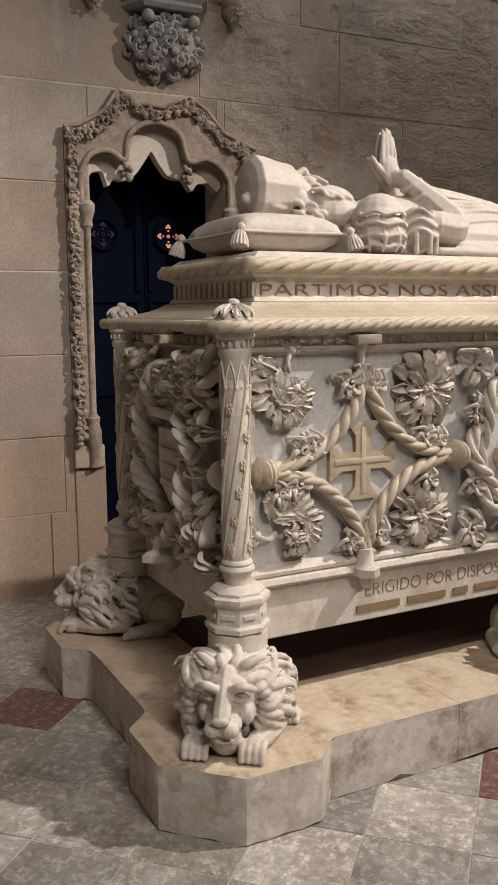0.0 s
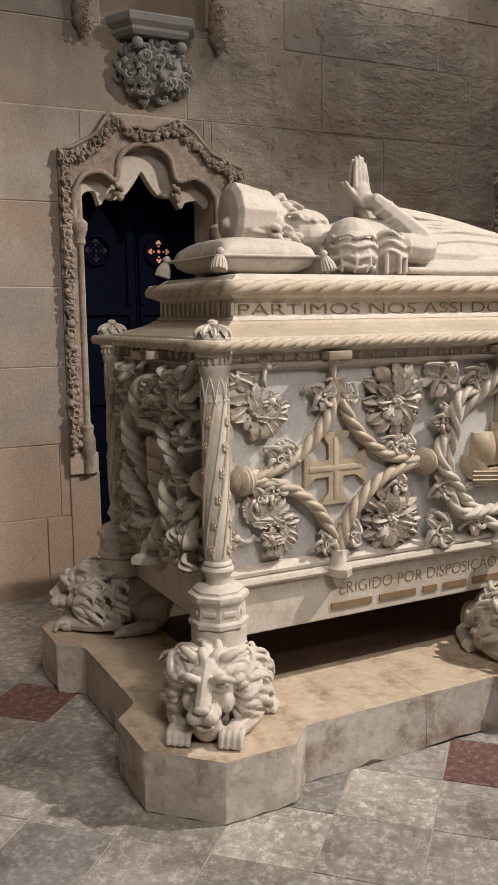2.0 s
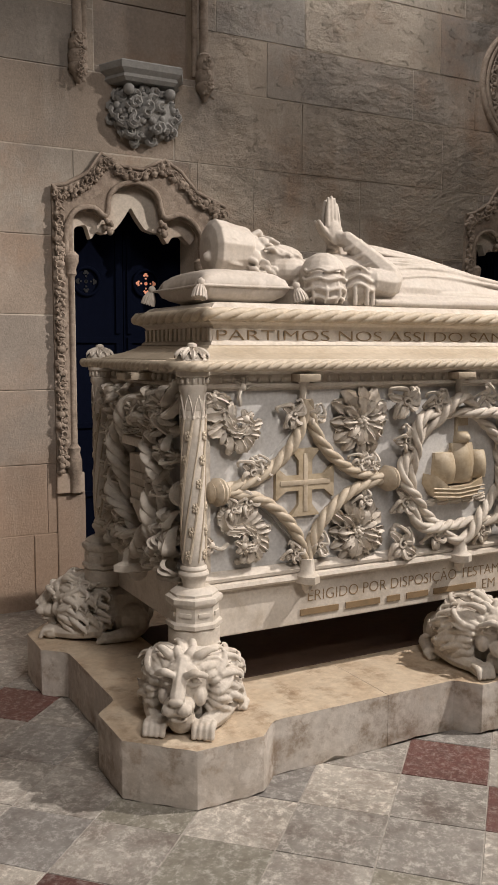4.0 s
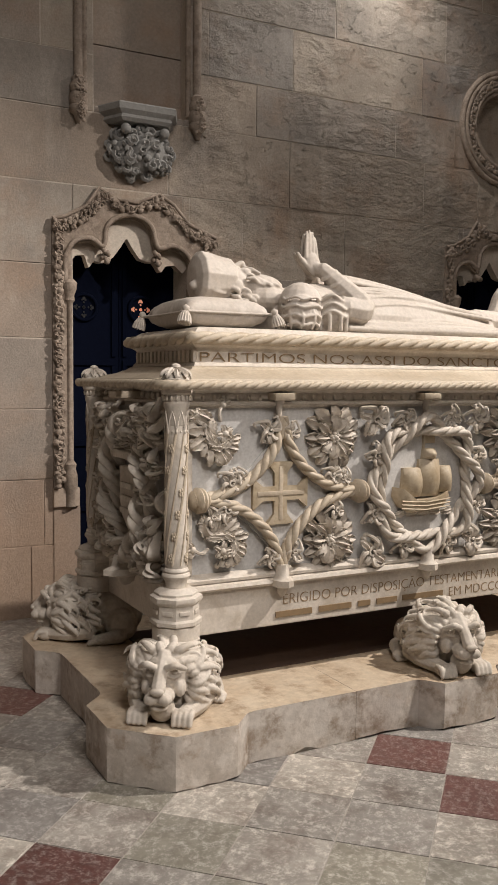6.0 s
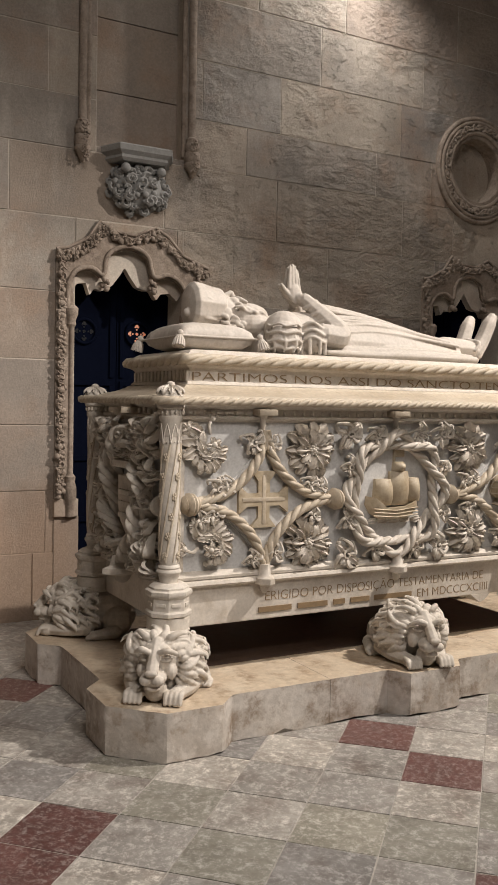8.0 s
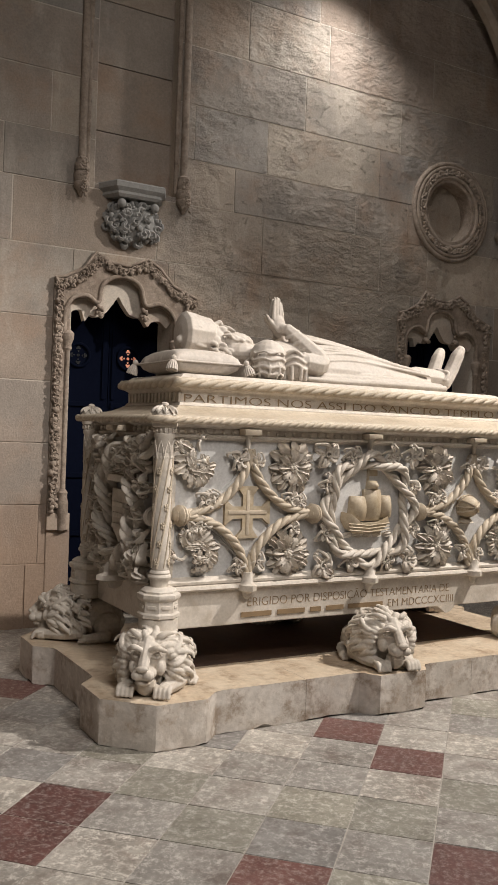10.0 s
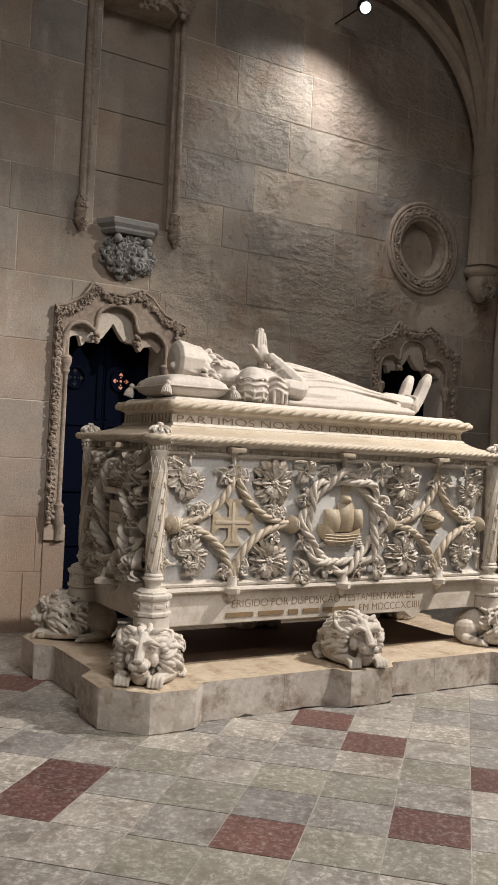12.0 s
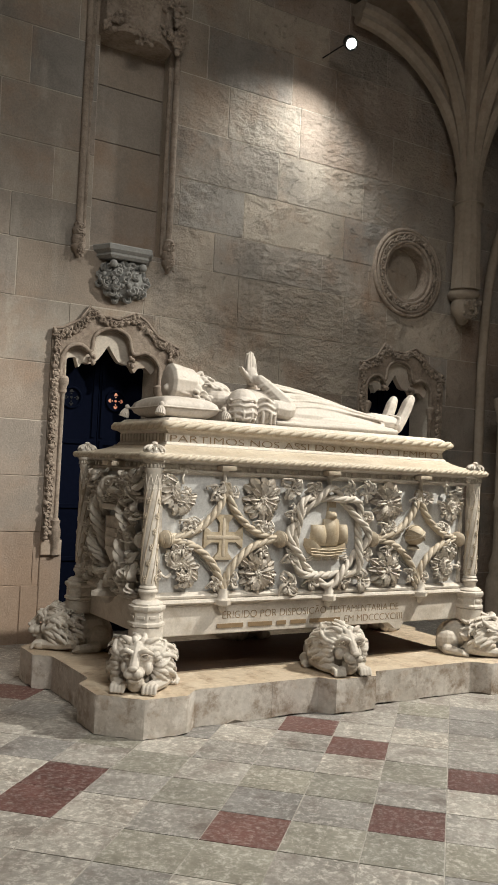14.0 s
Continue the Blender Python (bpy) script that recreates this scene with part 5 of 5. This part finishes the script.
# ---- writing ----
def lettering(name, text, size, m, material, wide, parent, label):
    """Cut letters as thin solids, stretched to the given width."""
    cu = bpy.data.curves.new(name, "FONT")
    cu.body, cu.size, cu.extrude, cu.offset = text, size, 0.0012, -0.0011
    tmp = bpy.data.objects.new(name, cu)
    scene.collection.objects.link(tmp)
    bpy.context.view_layer.update()
    me = bpy.data.meshes.new_from_object(tmp.evaluated_get(bpy.context.evaluated_depsgraph_get()))
    bpy.data.objects.remove(tmp)
    xs = [v.co.x for v in me.vertices]
    k = wide / (max(xs) - min(xs))
    me.transform(m @ Matrix.Diagonal((k, 1, 1, 1)) @ Matrix.Translation((-min(xs), 0, 0)))
    me.materials.clear()
    me.materials.append(material)
    ob = new(name, me)
    ob.parent = parent
    ob["label"] = label
    return ob


lettering("inscription", "PARTIMOS NOS ASSI DO SANCTO TEMPLO", 0.058, on_front(-0.0128) @ pose(0.03, 1.509, 0.0), LETTER, LEN - 0.09, tomb, "verse cut along the lid in dark letters")
lettering("inscription", "ERIGIDO POR DISPOSI\u00c7\u00c3O TESTAMENTARIA DE", 0.062, on_front(0.1006) @ pose(0.362, 0.514, 0.0), LETTER, 1.32, tomb, "upper line of the cut dedication")
lettering("inscription", "EM MDCCCXCIIII", 0.062, on_front(0.1006) @ pose(1.245, 0.452, 0.0), LETTER, 0.47, tomb, "end of the lower line of the dedication")
for u0, u1 in ((0.325, 0.50), (0.535, 0.70), (0.735, 0.80), (0.835, 0.945), (0.975, 1.205)):
    relief("inscription_bar", lambda b: box(b, (u0, 0.462, 0.0), (u1, 0.486, 0.0165)), FR, LETTER)

# ---- statues: each one plain mesh, blended out of rounded masses ----


def limb(bm, points, radii):
    """A rounded limb through points, with a radius at each."""
    pts = spline(points, 5) if len(points) > 2 else [Vector(points[0]).lerp(Vector(points[1]), k / 5) for k in range(6)]
    n = len(pts) - 1

    def r_at(k):
        t = k / n * (len(radii) - 1)
        i = min(int(t), len(radii) - 2)
        return radii[i] + (radii[i + 1] - radii[i]) * (t - i)

    prev = None
    rings = []
    for k, p in enumerate(pts):
        a, b = pts[max(0, k - 1)], pts[min(n, k + 1)]
        ahead = (b - a).normalized()
        side = ahead.orthogonal().normalized() if prev is None else (prev - ahead * prev.dot(ahead)).normalized()
        prev = side
        up = ahead.cross(side)
        rings.append([bm.verts.new(p + (side * math.cos(q * math.pi / 4) + up * math.sin(q * math.pi / 4)) * r_at(k)) for q in range(8)])
    for a, b in zip(rings, rings[1:]):
        for q in range(8):
            bm.faces.new((a[q], a[(q + 1) % 8], b[(q + 1) % 8], b[q]))
    bm.faces.new(rings[0][::-1])
    bm.faces.new(rings[-1])
    ball(bm, pts[0], radii[0], None, 8, 6)
    ball(bm, pts[-1], radii[-1], None, 8, 6)
    return bm


def blended(bm, voxel, rounds):
    """One closed skin round all masses of the bmesh."""
    me = bpy.data.meshes.new("masses")
    bmesh.ops.recalc_face_normals(bm, faces=bm.faces)
    bm.to_mesh(me)
    bm.free()
    tmp = bpy.data.objects.new("masses", me)
    scene.collection.objects.link(tmp)
    mod = tmp.modifiers.new("skin", "REMESH")
    mod.mode, mod.voxel_size, mod.use_smooth_shade = "VOXEL", voxel, True
    if rounds:
        soft = tmp.modifiers.new("soft", "SMOOTH")
        soft.factor, soft.iterations = 0.5, rounds
    bpy.context.view_layer.update()
    out = bpy.data.meshes.new_from_object(tmp.evaluated_get(bpy.context.evaluated_depsgraph_get()))
    bpy.data.objects.remove(tmp)
    bpy.data.meshes.remove(me)
    out.shade_smooth()
    return out


def lion_mesh():
    g, bm = random.Random(11), bmesh.new()
    ball(bm, (0.075, 0, 0.130), (0.11, 0.112, 0.105), None, 16, 12)
    # broad face, bent down over the paws
    ball(bm, (0.168, 0, 0.168), (0.068, 0.080, 0.074), None, 16, 12)
    limb(bm, [(0.190, 0, 0.236), (0.240, 0, 0.196), (0.282, 0, 0.146)], [0.027, 0.022, 0.026])
    ball(bm, (0.203, 0, 0.212), (0.030, 0.052, 0.032), None, 12, 8)
    ball(bm, (0.250, 0, 0.112), (0.048, 0.050, 0.034), None, 14, 10)
    ball(bm, (0.304, 0, 0.142), (0.014, 0.026, 0.013), None, 10, 8)
    ball(bm, (0.266, 0, 0.074), (0.026, 0.030, 0.013), None, 10, 8)
    ball(bm, (0.222, 0, 0.056), (0.042, 0.046, 0.050), None, 12, 8)
    for s in (-1, 1):
        ball(bm, (0.286, s * 0.023, 0.110), (0.026, 0.025, 0.022), None, 10, 8)
        ball(bm, (0.196, s * 0.056, 0.128), (0.036, 0.022, 0.036), None, 10, 8)
        limb(bm, [(0.244, s * 0.024, 0.212), (0.246, s * 0.048, 0.222), (0.216, s * 0.076, 0.204)], [0.013, 0.014, 0.010])
        ball(bm, (0.226, s * 0.046, 0.192), (0.010, 0.013, 0.009), None, 8, 6)
        limb(bm, [(0.232, s * 0.026, 0.176), (0.230, s * 0.046, 0.174), (0.214, s * 0.064, 0.180)], [0.005, 0.006, 0.004])
        # forelegs and paws, close under the chin
        limb(bm, [(0.02, s * 0.115, 0.06), (0.11, s * 0.110, 0.045), (0.205, s * 0.078, 0.036)], [0.045, 0.036, 0.030])
        ball(bm, (0.225, s * 0.076, 0.032), (0.042, 0.036, 0.030), None, 10, 8)
        for k in range(4):
            y = s * 0.076 + (k - 1.5) * 0.018
            limb(bm, [(0.222, y, 0.048), (0.256, y, 0.044), (0.271, y, 0.016)], [0.0105, 0.0115, 0.010])
        # hind legs
        ball(bm, (-0.13, s * 0.075, 0.08), (0.08, 0.045, 0.08), None, 12, 8)
        limb(bm, [(-0.13, s * 0.115, 0.035), (-0.03, s * 0.15, 0.026)], [0.035, 0.026])
        for k in range(3):
            limb(bm, [(-0.03, s * 0.15 + (k - 1) * 0.018, 0.026), (0.005, s * 0.15 + (k - 1) * 0.018, 0.014)], [0.014, 0.011])
    ball(bm, (-0.06, 0, 0.115), (0.15, 0.095, 0.112), None, 16, 12)
    ball(bm, (0.09, 0, 0.055), (0.10, 0.09, 0.055), None, 12, 8)
    # mane: flame-like locks that sweep back and out from the face
    for layer, (x, r0, r1, back, count, thick) in enumerate(((0.150, 0.088, 0.138, 0.034, 17, 0.0135), (0.130, 0.098, 0.160, 0.045, 19, 0.0150), (0.090, 0.100, 0.168, 0.050, 20, 0.0160), (0.050, 0.100, 0.158, 0.055, 22, 0.0155), (0.0, 0.095, 0.140, 0.055, 18, 0.0155))):
        for k in range(count):
            a = radians(-128 + 256 * (k + 0.5 * (layer % 2)) / (count - 0.5) + g.uniform(-4, 4)) + math.pi / 2
            side = 1 if math.cos(a) > 0 else -1
            bend = -side * g.uniform(0.10, 0.34) if g.random() < 0.75 else side * 0.2
            far = r1 * g.uniform(0.90, 1.10)

            def at(r, ang, xx):
                return Vector((xx, r * math.cos(ang), max(0.010, 0.132 + 0.90 * r * math.sin(ang))))

            xx = x + g.uniform(-0.008, 0.008)
            lift = 0.030
            limb(bm, [at(r0 * 0.9, a, xx), at(r0 + 0.35 * (far - r0), a - 0.12 * bend, xx + lift), at(r0 + 0.75 * (far - r0), a + 0.35 * bend, xx + 0.4 * lift - 0.3 * back), at(far, a + 1.0 * bend, xx - 0.75 * back), at(far * 1.03, a + 1.5 * bend, xx - back * 0.62)], [thick * 0.8, thick * 1.05, thick * 0.85, thick * 0.55, thick * 0.16])
            limb(bm, [at(r0 * 0.95, a + 0.10, xx + 0.006), at(r0 + 0.45 * (far - r0), a + 0.16 - 0.1 * bend, xx + lift * 0.9), at(r0 + 0.85 * (far - r0), a + 0.18 + 0.4 * bend, xx - 0.4 * back)], [thick * 0.35, thick * 0.55, thick * 0.15])
    for k in range(4):
        # locks parted over the brow
        y = (k - 1.5) * 0.026
        limb(bm, [(0.150, y * 0.8, 0.236), (0.172, y * 1.2, 0.256), (0.155, y * 1.9, 0.270), (0.120, y * 2.5, 0.262)], [0.014, 0.017, 0.013, 0.004])
    return blended(bm, 0.0034, 0)


LION = lion_mesh()
LION.materials.clear()
LION.materials.append(TOMB)
FAR_X, FAR_Y = LEN + COL, DEEP + COL
for x, y, turn, what in ((-COL, -COL, 234, "corner"), (MID + 0.03, -COL - 0.045, 259, "middle"), (FAR_X, -COL, 314, "corner"), (-COL, FAR_Y, 152, "corner"), (MID, FAR_Y + 0.02, 90, "middle"), (FAR_X, FAR_Y, 45, "corner")):
    lion = new("lion_statue", LION)
    lion.matrix_world = pose(x, y, ZP - 0.003, 0, 0, turn) @ Matrix.Diagonal((1.0, 1.08, 1.0, 1))
    tagged(lion, f"pale stone lying lion with curled mane under the tomb's {what}", "statue", "lions that bear the tomb")


def effigy_mesh():
    g, bm = random.Random(5), bmesh.new()
    cy = 0.35
    # cap: a soft drum that ends in a button
    lathe(bm, [(0.004, 0.146), (0.050, 0.148), (0.098, 0.158), (0.118, 0.176), (0.113, 0.215), (0.101, 0.27), (0.095, 0.315), (0.088, 0.33), (0.060, 0.337)], 11, (0, cy, 1.876), Matrix.Rotation(radians(90), 4, "Y") @ Matrix.Diagonal((1.04, 0.92, 1, 1)))
    for k in range(7):
        a = k * 0.9
        limb(bm, [(0.16, cy + 0.03 * math.cos(a), 1.868 + 0.03 * math.sin(a)), (0.21, cy + 0.092 * math.cos(a), 1.868 + 0.104 * math.sin(a)), (0.30, cy + 0.076 * math.cos(a + 0.3), 1.868 + 0.084 * math.sin(a + 0.3))], [0.008, 0.012, 0.006])
    ball(bm, (0.143, cy - 0.02, 1.845), 0.019, None, 10, 8)
    # head, face turned up
    ball(bm, (0.345, cy, 1.855), (0.085, 0.074, 0.086), None, 18, 14)
    limb(bm, [(0.340, cy, 1.936), (0.366, cy, 1.948), (0.388, cy, 1.958), (0.398, cy, 1.940)], [0.014, 0.012, 0.013, 0.013])
    for s in (-1, 1):
        limb(bm, [(0.336, cy + s * 0.012, 1.937), (0.334, cy + s * 0.045, 1.928)], [0.012, 0.009])
        ball(bm, (0.385, cy + s * 0.035, 1.915), (0.03, 0.024, 0.02), None, 10, 8)
        ball(bm, (0.353, cy + s * 0.032, 1.928), (0.010, 0.014, 0.008), None, 8, 6)
        limb(bm, [(0.405, cy, 1.937), (0.425, cy + s * 0.035, 1.926), (0.455, cy + s * 0.05, 1.912)], [0.010, 0.011, 0.006])
        ball(bm, (0.335, cy + s * 0.077, 1.845), (0.022, 0.010, 0.028), None, 8, 6)
    ball(bm, (0.425, cy, 1.915), (0.018, 0.02, 0.011), None, 8, 6)
    ball(bm, (0.47, cy, 1.858), (0.125, 0.078, 0.056), None, 16, 10)
    ball(bm, (0.50, cy, 1.80), (0.12, 0.12, 0.07), None, 16, 10)
    for k in range(38):
        y = g.uniform(-0.078, 0.078)
        x = g.uniform(0.37, 0.50)
        z = 1.908 - 5.5 * y * y - (x - 0.40) * 0.24
        wav = g.uniform(-0.012, 0.012)
        limb(bm, [(x, cy + y, z), (x + 0.03, cy + y + wav, z + 0.003), (x + 0.055, cy + y * 1.05 - wav, z - 0.012), (x + 0.085, cy + y * 0.95 + wav, z - 0.026)], [0.007, 0.009, 0.008, 0.004])
    for k in range(22):
        s = g.choice((-1, 1))
        x, z = g.uniform(0.29, 0.40), g.uniform(1.775, 1.85)
        limb(bm, [(x, cy + s * 0.075, z), (x + 0.02, cy + s * 0.088, z - 0.008), (x + 0.04, cy + s * 0.082, z - 0.03)], [0.010, 0.011, 0.006])
    # trunk and robe, section by section
    secs = [(0.50, 0.13, 1.80), (0.58, 0.205, 1.850), (0.68, 0.215, 1.885), (0.80, 0.20, 1.890), (0.95, 0.195, 1.885), (1.12, 0.195, 1.880), (1.30, 0.19, 1.862), (1.50, 0.18, 1.820), (1.66, 0.17, 1.795), (1.77, 0.155, 1.785)]
    rings = []
    for x, hy, top in secs:
        rings.append([bm.verts.new((x, cy + hy * math.cos(q * math.pi / 10) * (1.0 if math.sin(q * math.pi / 10) >= 0 else 1.05), 1.652 + ((top - 1.652) * max(0.0, math.sin(q * math.pi / 10)) ** 0.8 if math.sin(q * math.pi / 10) > 0 else 0.006 * math.sin(q * math.pi / 10)))) for q in range(20)])
    for a, b in zip(rings, rings[1:]):
        for q in range(20):
            bm.faces.new((a[q], a[(q + 1) % 20], b[(q + 1) % 20], b[q]))
    bm.faces.new(rings[0][::-1])
    bm.faces.new(rings[-1])
    # long folds of the robe
    for k in range(13):
        y0 = -0.17 + 0.34 * k / 12
        y1 = y0 * g.uniform(0.75, 1.0) + g.uniform(-0.02, 0.02)
        z = lambda y, top: 1.652 + (top - 1.652) * max(0.0, 1 - (y / 0.20) ** 2) ** 0.45
        r = g.uniform(0.007, 0.013)
        x0 = g.uniform(0.86, 1.02)
        limb(bm, [(x0, cy + y0, z(y0, 1.885)), (1.18, cy + (y0 + y1) / 2 + g.uniform(-0.012, 0.012), z((y0 + y1) / 2, 1.876)), (1.48, cy + y1, z(y1, 1.825)), (g.uniform(1.66, 1.77), cy + y1, z(y1, 1.79))], [r * 0.4, r, r * 1.2, r * 0.9])
    # mantle edge from the hands down to the far shin, and the hem beside the body
    limb(bm, [(0.80, 0.44, 1.915), (0.98, 0.43, 1.928), (1.26, 0.41, 1.890), (1.52, 0.38, 1.830), (1.76, 0.35, 1.775)], [0.022, 0.024, 0.020, 0.018, 0.014])
    limb(bm, [(0.98, 0.40, 1.915), (1.30, 0.37, 1.872), (1.60, 0.31, 1.792), (1.75, 0.24, 1.715)], [0.010, 0.016, 0.016, 0.012])
    for dy, dz, r in ((0.0, 0.0, 0.026), (0.045, 0.028, 0.022), (-0.035, -0.018, 0.02), (0.08, 0.06, 0.016)):
        limb(bm, [(0.82, 0.155 + dy, 1.690 + dz), (1.10, 0.145 + dy, 1.686 + dz), (1.42, 0.12 + dy, 1.684 + dz * 0.7), (1.755, 0.125 + dy * 1.2, 1.676 + dz * 0.4)], [r * 0.7, r, r * 1.15, r])
    for s in (-1, 1):
        # shoulders, gathered sleeves, forearms
        yy = cy + s * 0.215
        ball(bm, (0.595, cy + s * 0.17, 1.775), (0.10, 0.085, 0.095), None, 14, 10)
        ball(bm, (0.575, yy, 1.735), (0.085, 0.075, 0.083), None, 16, 12)
        for z, r in ((1.79, 0.082), (1.755, 0.090), (1.715, 0.088), (1.68, 0.080)):
            pts = [(0.575 + r * math.cos(q * math.pi / 8), yy + 0.88 * r * math.sin(q * math.pi / 8), z + 0.006 * math.sin(q * 2.1)) for q in range(17)]
            limb(bm, pts, [0.0065] * 3)
        for k in range(9):
            a = k * 0.7
            limb(bm, [(0.575 + 0.082 * math.cos(a), yy + 0.074 * math.sin(a), 1.742), (0.575 + 0.084 * math.cos(a + 0.1), yy + 0.078 * math.sin(a + 0.1), 1.70), (0.575 + 0.07 * math.cos(a), yy + 0.066 * math.sin(a), 1.662)], [0.004, 0.007, 0.006])
        ball(bm, (0.735, yy - s * 0.01, 1.742), (0.070, 0.066, 0.085), None, 14, 10)
        for z, r in ((1.80, 0.060), (1.765, 0.072), (1.73, 0.074)):
            limb(bm, [(0.735 + r * math.cos(q * math.pi / 8), yy - s * 0.01 + 0.92 * r * math.sin(q * math.pi / 8), z + 0.012 * math.sin(q * 1.3)) for q in range(17)], [0.008] * 3)
        for k in range(8):
            a = k * 0.8
            limb(bm, [(0.735 + 0.066 * math.cos(a), yy + 0.062 * math.sin(a), 1.725), (0.735 + 0.064 * math.cos(a), yy + 0.06 * math.sin(a), 1.662)], [0.009, 0.011])
        limb(bm, [(0.80, yy, 1.76), (0.90, yy - s * 0.01, 1.755), (0.905, yy - s * 0.05, 1.80)], [0.055, 0.062, 0.058])
        limb(bm, [(0.905, yy - s * 0.03, 1.785), (0.845, cy + s * 0.10, 1.88), (0.792, cy + s * 0.05, 1.945)], [0.060, 0.046, 0.036])
        for k in range(4):
            t = 0.2 + 0.22 * k
            c0 = Vector((0.905, yy - s * 0.03, 1.785)).lerp(Vector((0.792, cy + s * 0.05, 1.945)), t)
            limb(bm, [c0 + Vector((0.045 * math.cos(q), 0.045 * math.sin(q) * 0.9, 0.030 * math.cos(q))) * (1.15 - 0.4 * t) for q in (2.4, 3.4, 4.4, 5.4, 6.4)], [0.006, 0.010, 0.010, 0.010, 0.006])
        # praying hands
        hy = cy + s * 0.017
        ball(bm, (0.752, hy + s * 0.004, 1.975), (0.040, 0.015, 0.056), pose(0, 0, 0, 0, -14, 0), 12, 10)
        limb(bm, [(0.785, cy + s * 0.035, 1.945), (0.765, hy + s * 0.004, 1.965)], [0.034, 0.026])
        for k, (dx, ln) in enumerate(((-0.030, 0.098), (-0.010, 0.112), (0.010, 0.105), (0.028, 0.082))):
            limb(bm, [(0.744 + dx, hy, 2.005), (0.742 + dx * 0.92, hy - s * 0.001, 2.005 + ln * 0.5), (0.742 + dx * 0.75, hy - s * 0.005, 2.012 + ln)], [0.0115, 0.0105, 0.0075])
        limb(bm, [(0.735, hy, 1.955), (0.700, hy - s * 0.002, 1.985), (0.672, hy - s * 0.004, 2.02)], [0.016, 0.013, 0.009])
        # feet in soft shoes
        fy = cy + s * 0.075
        limb(bm, [(1.70, cy + s * 0.07, 1.745), (1.84, fy, 1.745), (1.925, fy, 1.735)], [0.062, 0.054, 0.046])
        limb(bm, [(1.925, fy, 1.722), (1.975, fy + s * 0.006, 1.80), (2.015, fy + s * 0.012, 1.89), (2.035, fy + s * 0.016, 1.925)], [0.048, 0.044, 0.042, 0.033])
        limb(bm, [(1.885, fy - 0.05, 1.735), (1.915, fy - 0.045, 1.78), (1.885, fy + 0.02, 1.80)], [0.010, 0.012, 0.010])
    ball(bm, (1.20, cy, 1.655), (0.60, 0.235, 0.022), None, 24, 8)
    return blended(bm, 0.0044, 1)


EFF = effigy_mesh()
EFF.materials.clear()
EFF.materials.append(EFFIGY)
tagged(new("effigy_statue", EFF), "pale stone recumbent robed figure with praying hands on the lid", "statue")

# pillow with tassels
pillow = thing("stone_pillow", "carved pale stone cushion with tasselled corners under the figure's head", "pillow", (0.205, 0.325, 1.6505))
bm = bmesh.new()
grid, N = [], 18
for side in (1, -1):
    rows = []
    for i in range(N + 1):
        row = []
        for j in range(N + 1):
            u, v = 2 * i / N - 1, 2 * j / N - 1
            full = max(0.0, (1 - u**4) * (1 - v**4)) ** 0.42
            pinch = 1 - 0.09 * (1 - v * v) * u * u - 0.0
            pin2 = 1 - 0.07 * (1 - u * u) * v * v
            dip = 0.020 * math.exp(-((u * 0.9 - 0.5) ** 2 + v * v) * 5) if side > 0 else 0
            z = 0.064 + side * (0.074 if side > 0 else 0.062) * full - dip + 0.002 * noise.noise(Vector((u * 4, v * 4, side)))
            row.append(bm.verts.new((u * 0.200 * pinch, v * 0.235 * pin2, z)))
        rows.append(row)
    for a, b in zip(rows, rows[1:]):
        for j in range(N):
            bm.faces.new((a[j], a[j + 1], b[j + 1], b[j]))
bmesh.ops.remove_doubles(bm, verts=bm.verts, dist=0.0006)
part("cushion", bm, EFFIGY, pillow, smooth=70)
bm = bmesh.new()
edge = []
for n, (a, b) in enumerate((((-1, -1), (1, -1)), ((1, -1), (1, 1)), ((1, 1), (-1, 1)), ((-1, 1), (-1, -1)))):
    for k in range(10):
        u, v = a[0] + (b[0] - a[0]) * k / 10, a[1] + (b[1] - a[1]) * k / 10
        edge.append((u * 0.201 * (1 - 0.09 * (1 - v * v) * u * u), v * 0.236 * (1 - 0.07 * (1 - u * u) * v * v), 0.064))
rope(bm, edge + [edge[0]], 0.006, 3, 3, 0.25, 0.5, True)
part("piping", bm, EFFIGY, pillow, smooth=60)
for sx in (-1, 1):
    for sy in (-1, 1):
        bm = bmesh.new()
        turn = pose(sx * 0.203, sy * 0.238, 0.066, 0, 0, math.degrees(math.atan2(sy, sx))) @ pose(0, 0, 0, 0, 162, 0)
        lathe(bm, [(0.005, -0.004), (0.014, 0.004), (0.016, 0.012), (0.012, 0.020), (0.010, 0.024), (0.020, 0.034), (0.026, 0.060), (0.028, 0.072), (0.010, 0.074)], 14, (0, 0, 0))
        for k in range(14):
            a = 2 * math.pi * k / 14
            limb(bm, [(0.012 * math.cos(a), 0.012 * math.sin(a), 0.026), (0.023 * math.cos(a), 0.023 * math.sin(a), 0.05), (0.027 * math.cos(a), 0.027 * math.sin(a), 0.074)], [0.003, 0.0045, 0.004])
        bm.transform(turn)
        low = min(v.co.z for v in bm.verts)
        bmesh.ops.translate(bm, verts=bm.verts, vec=(0, 0, max(0.0, 0.001 - low)))
        part("tassel", bm, EFFIGY, pillow, smooth=60)
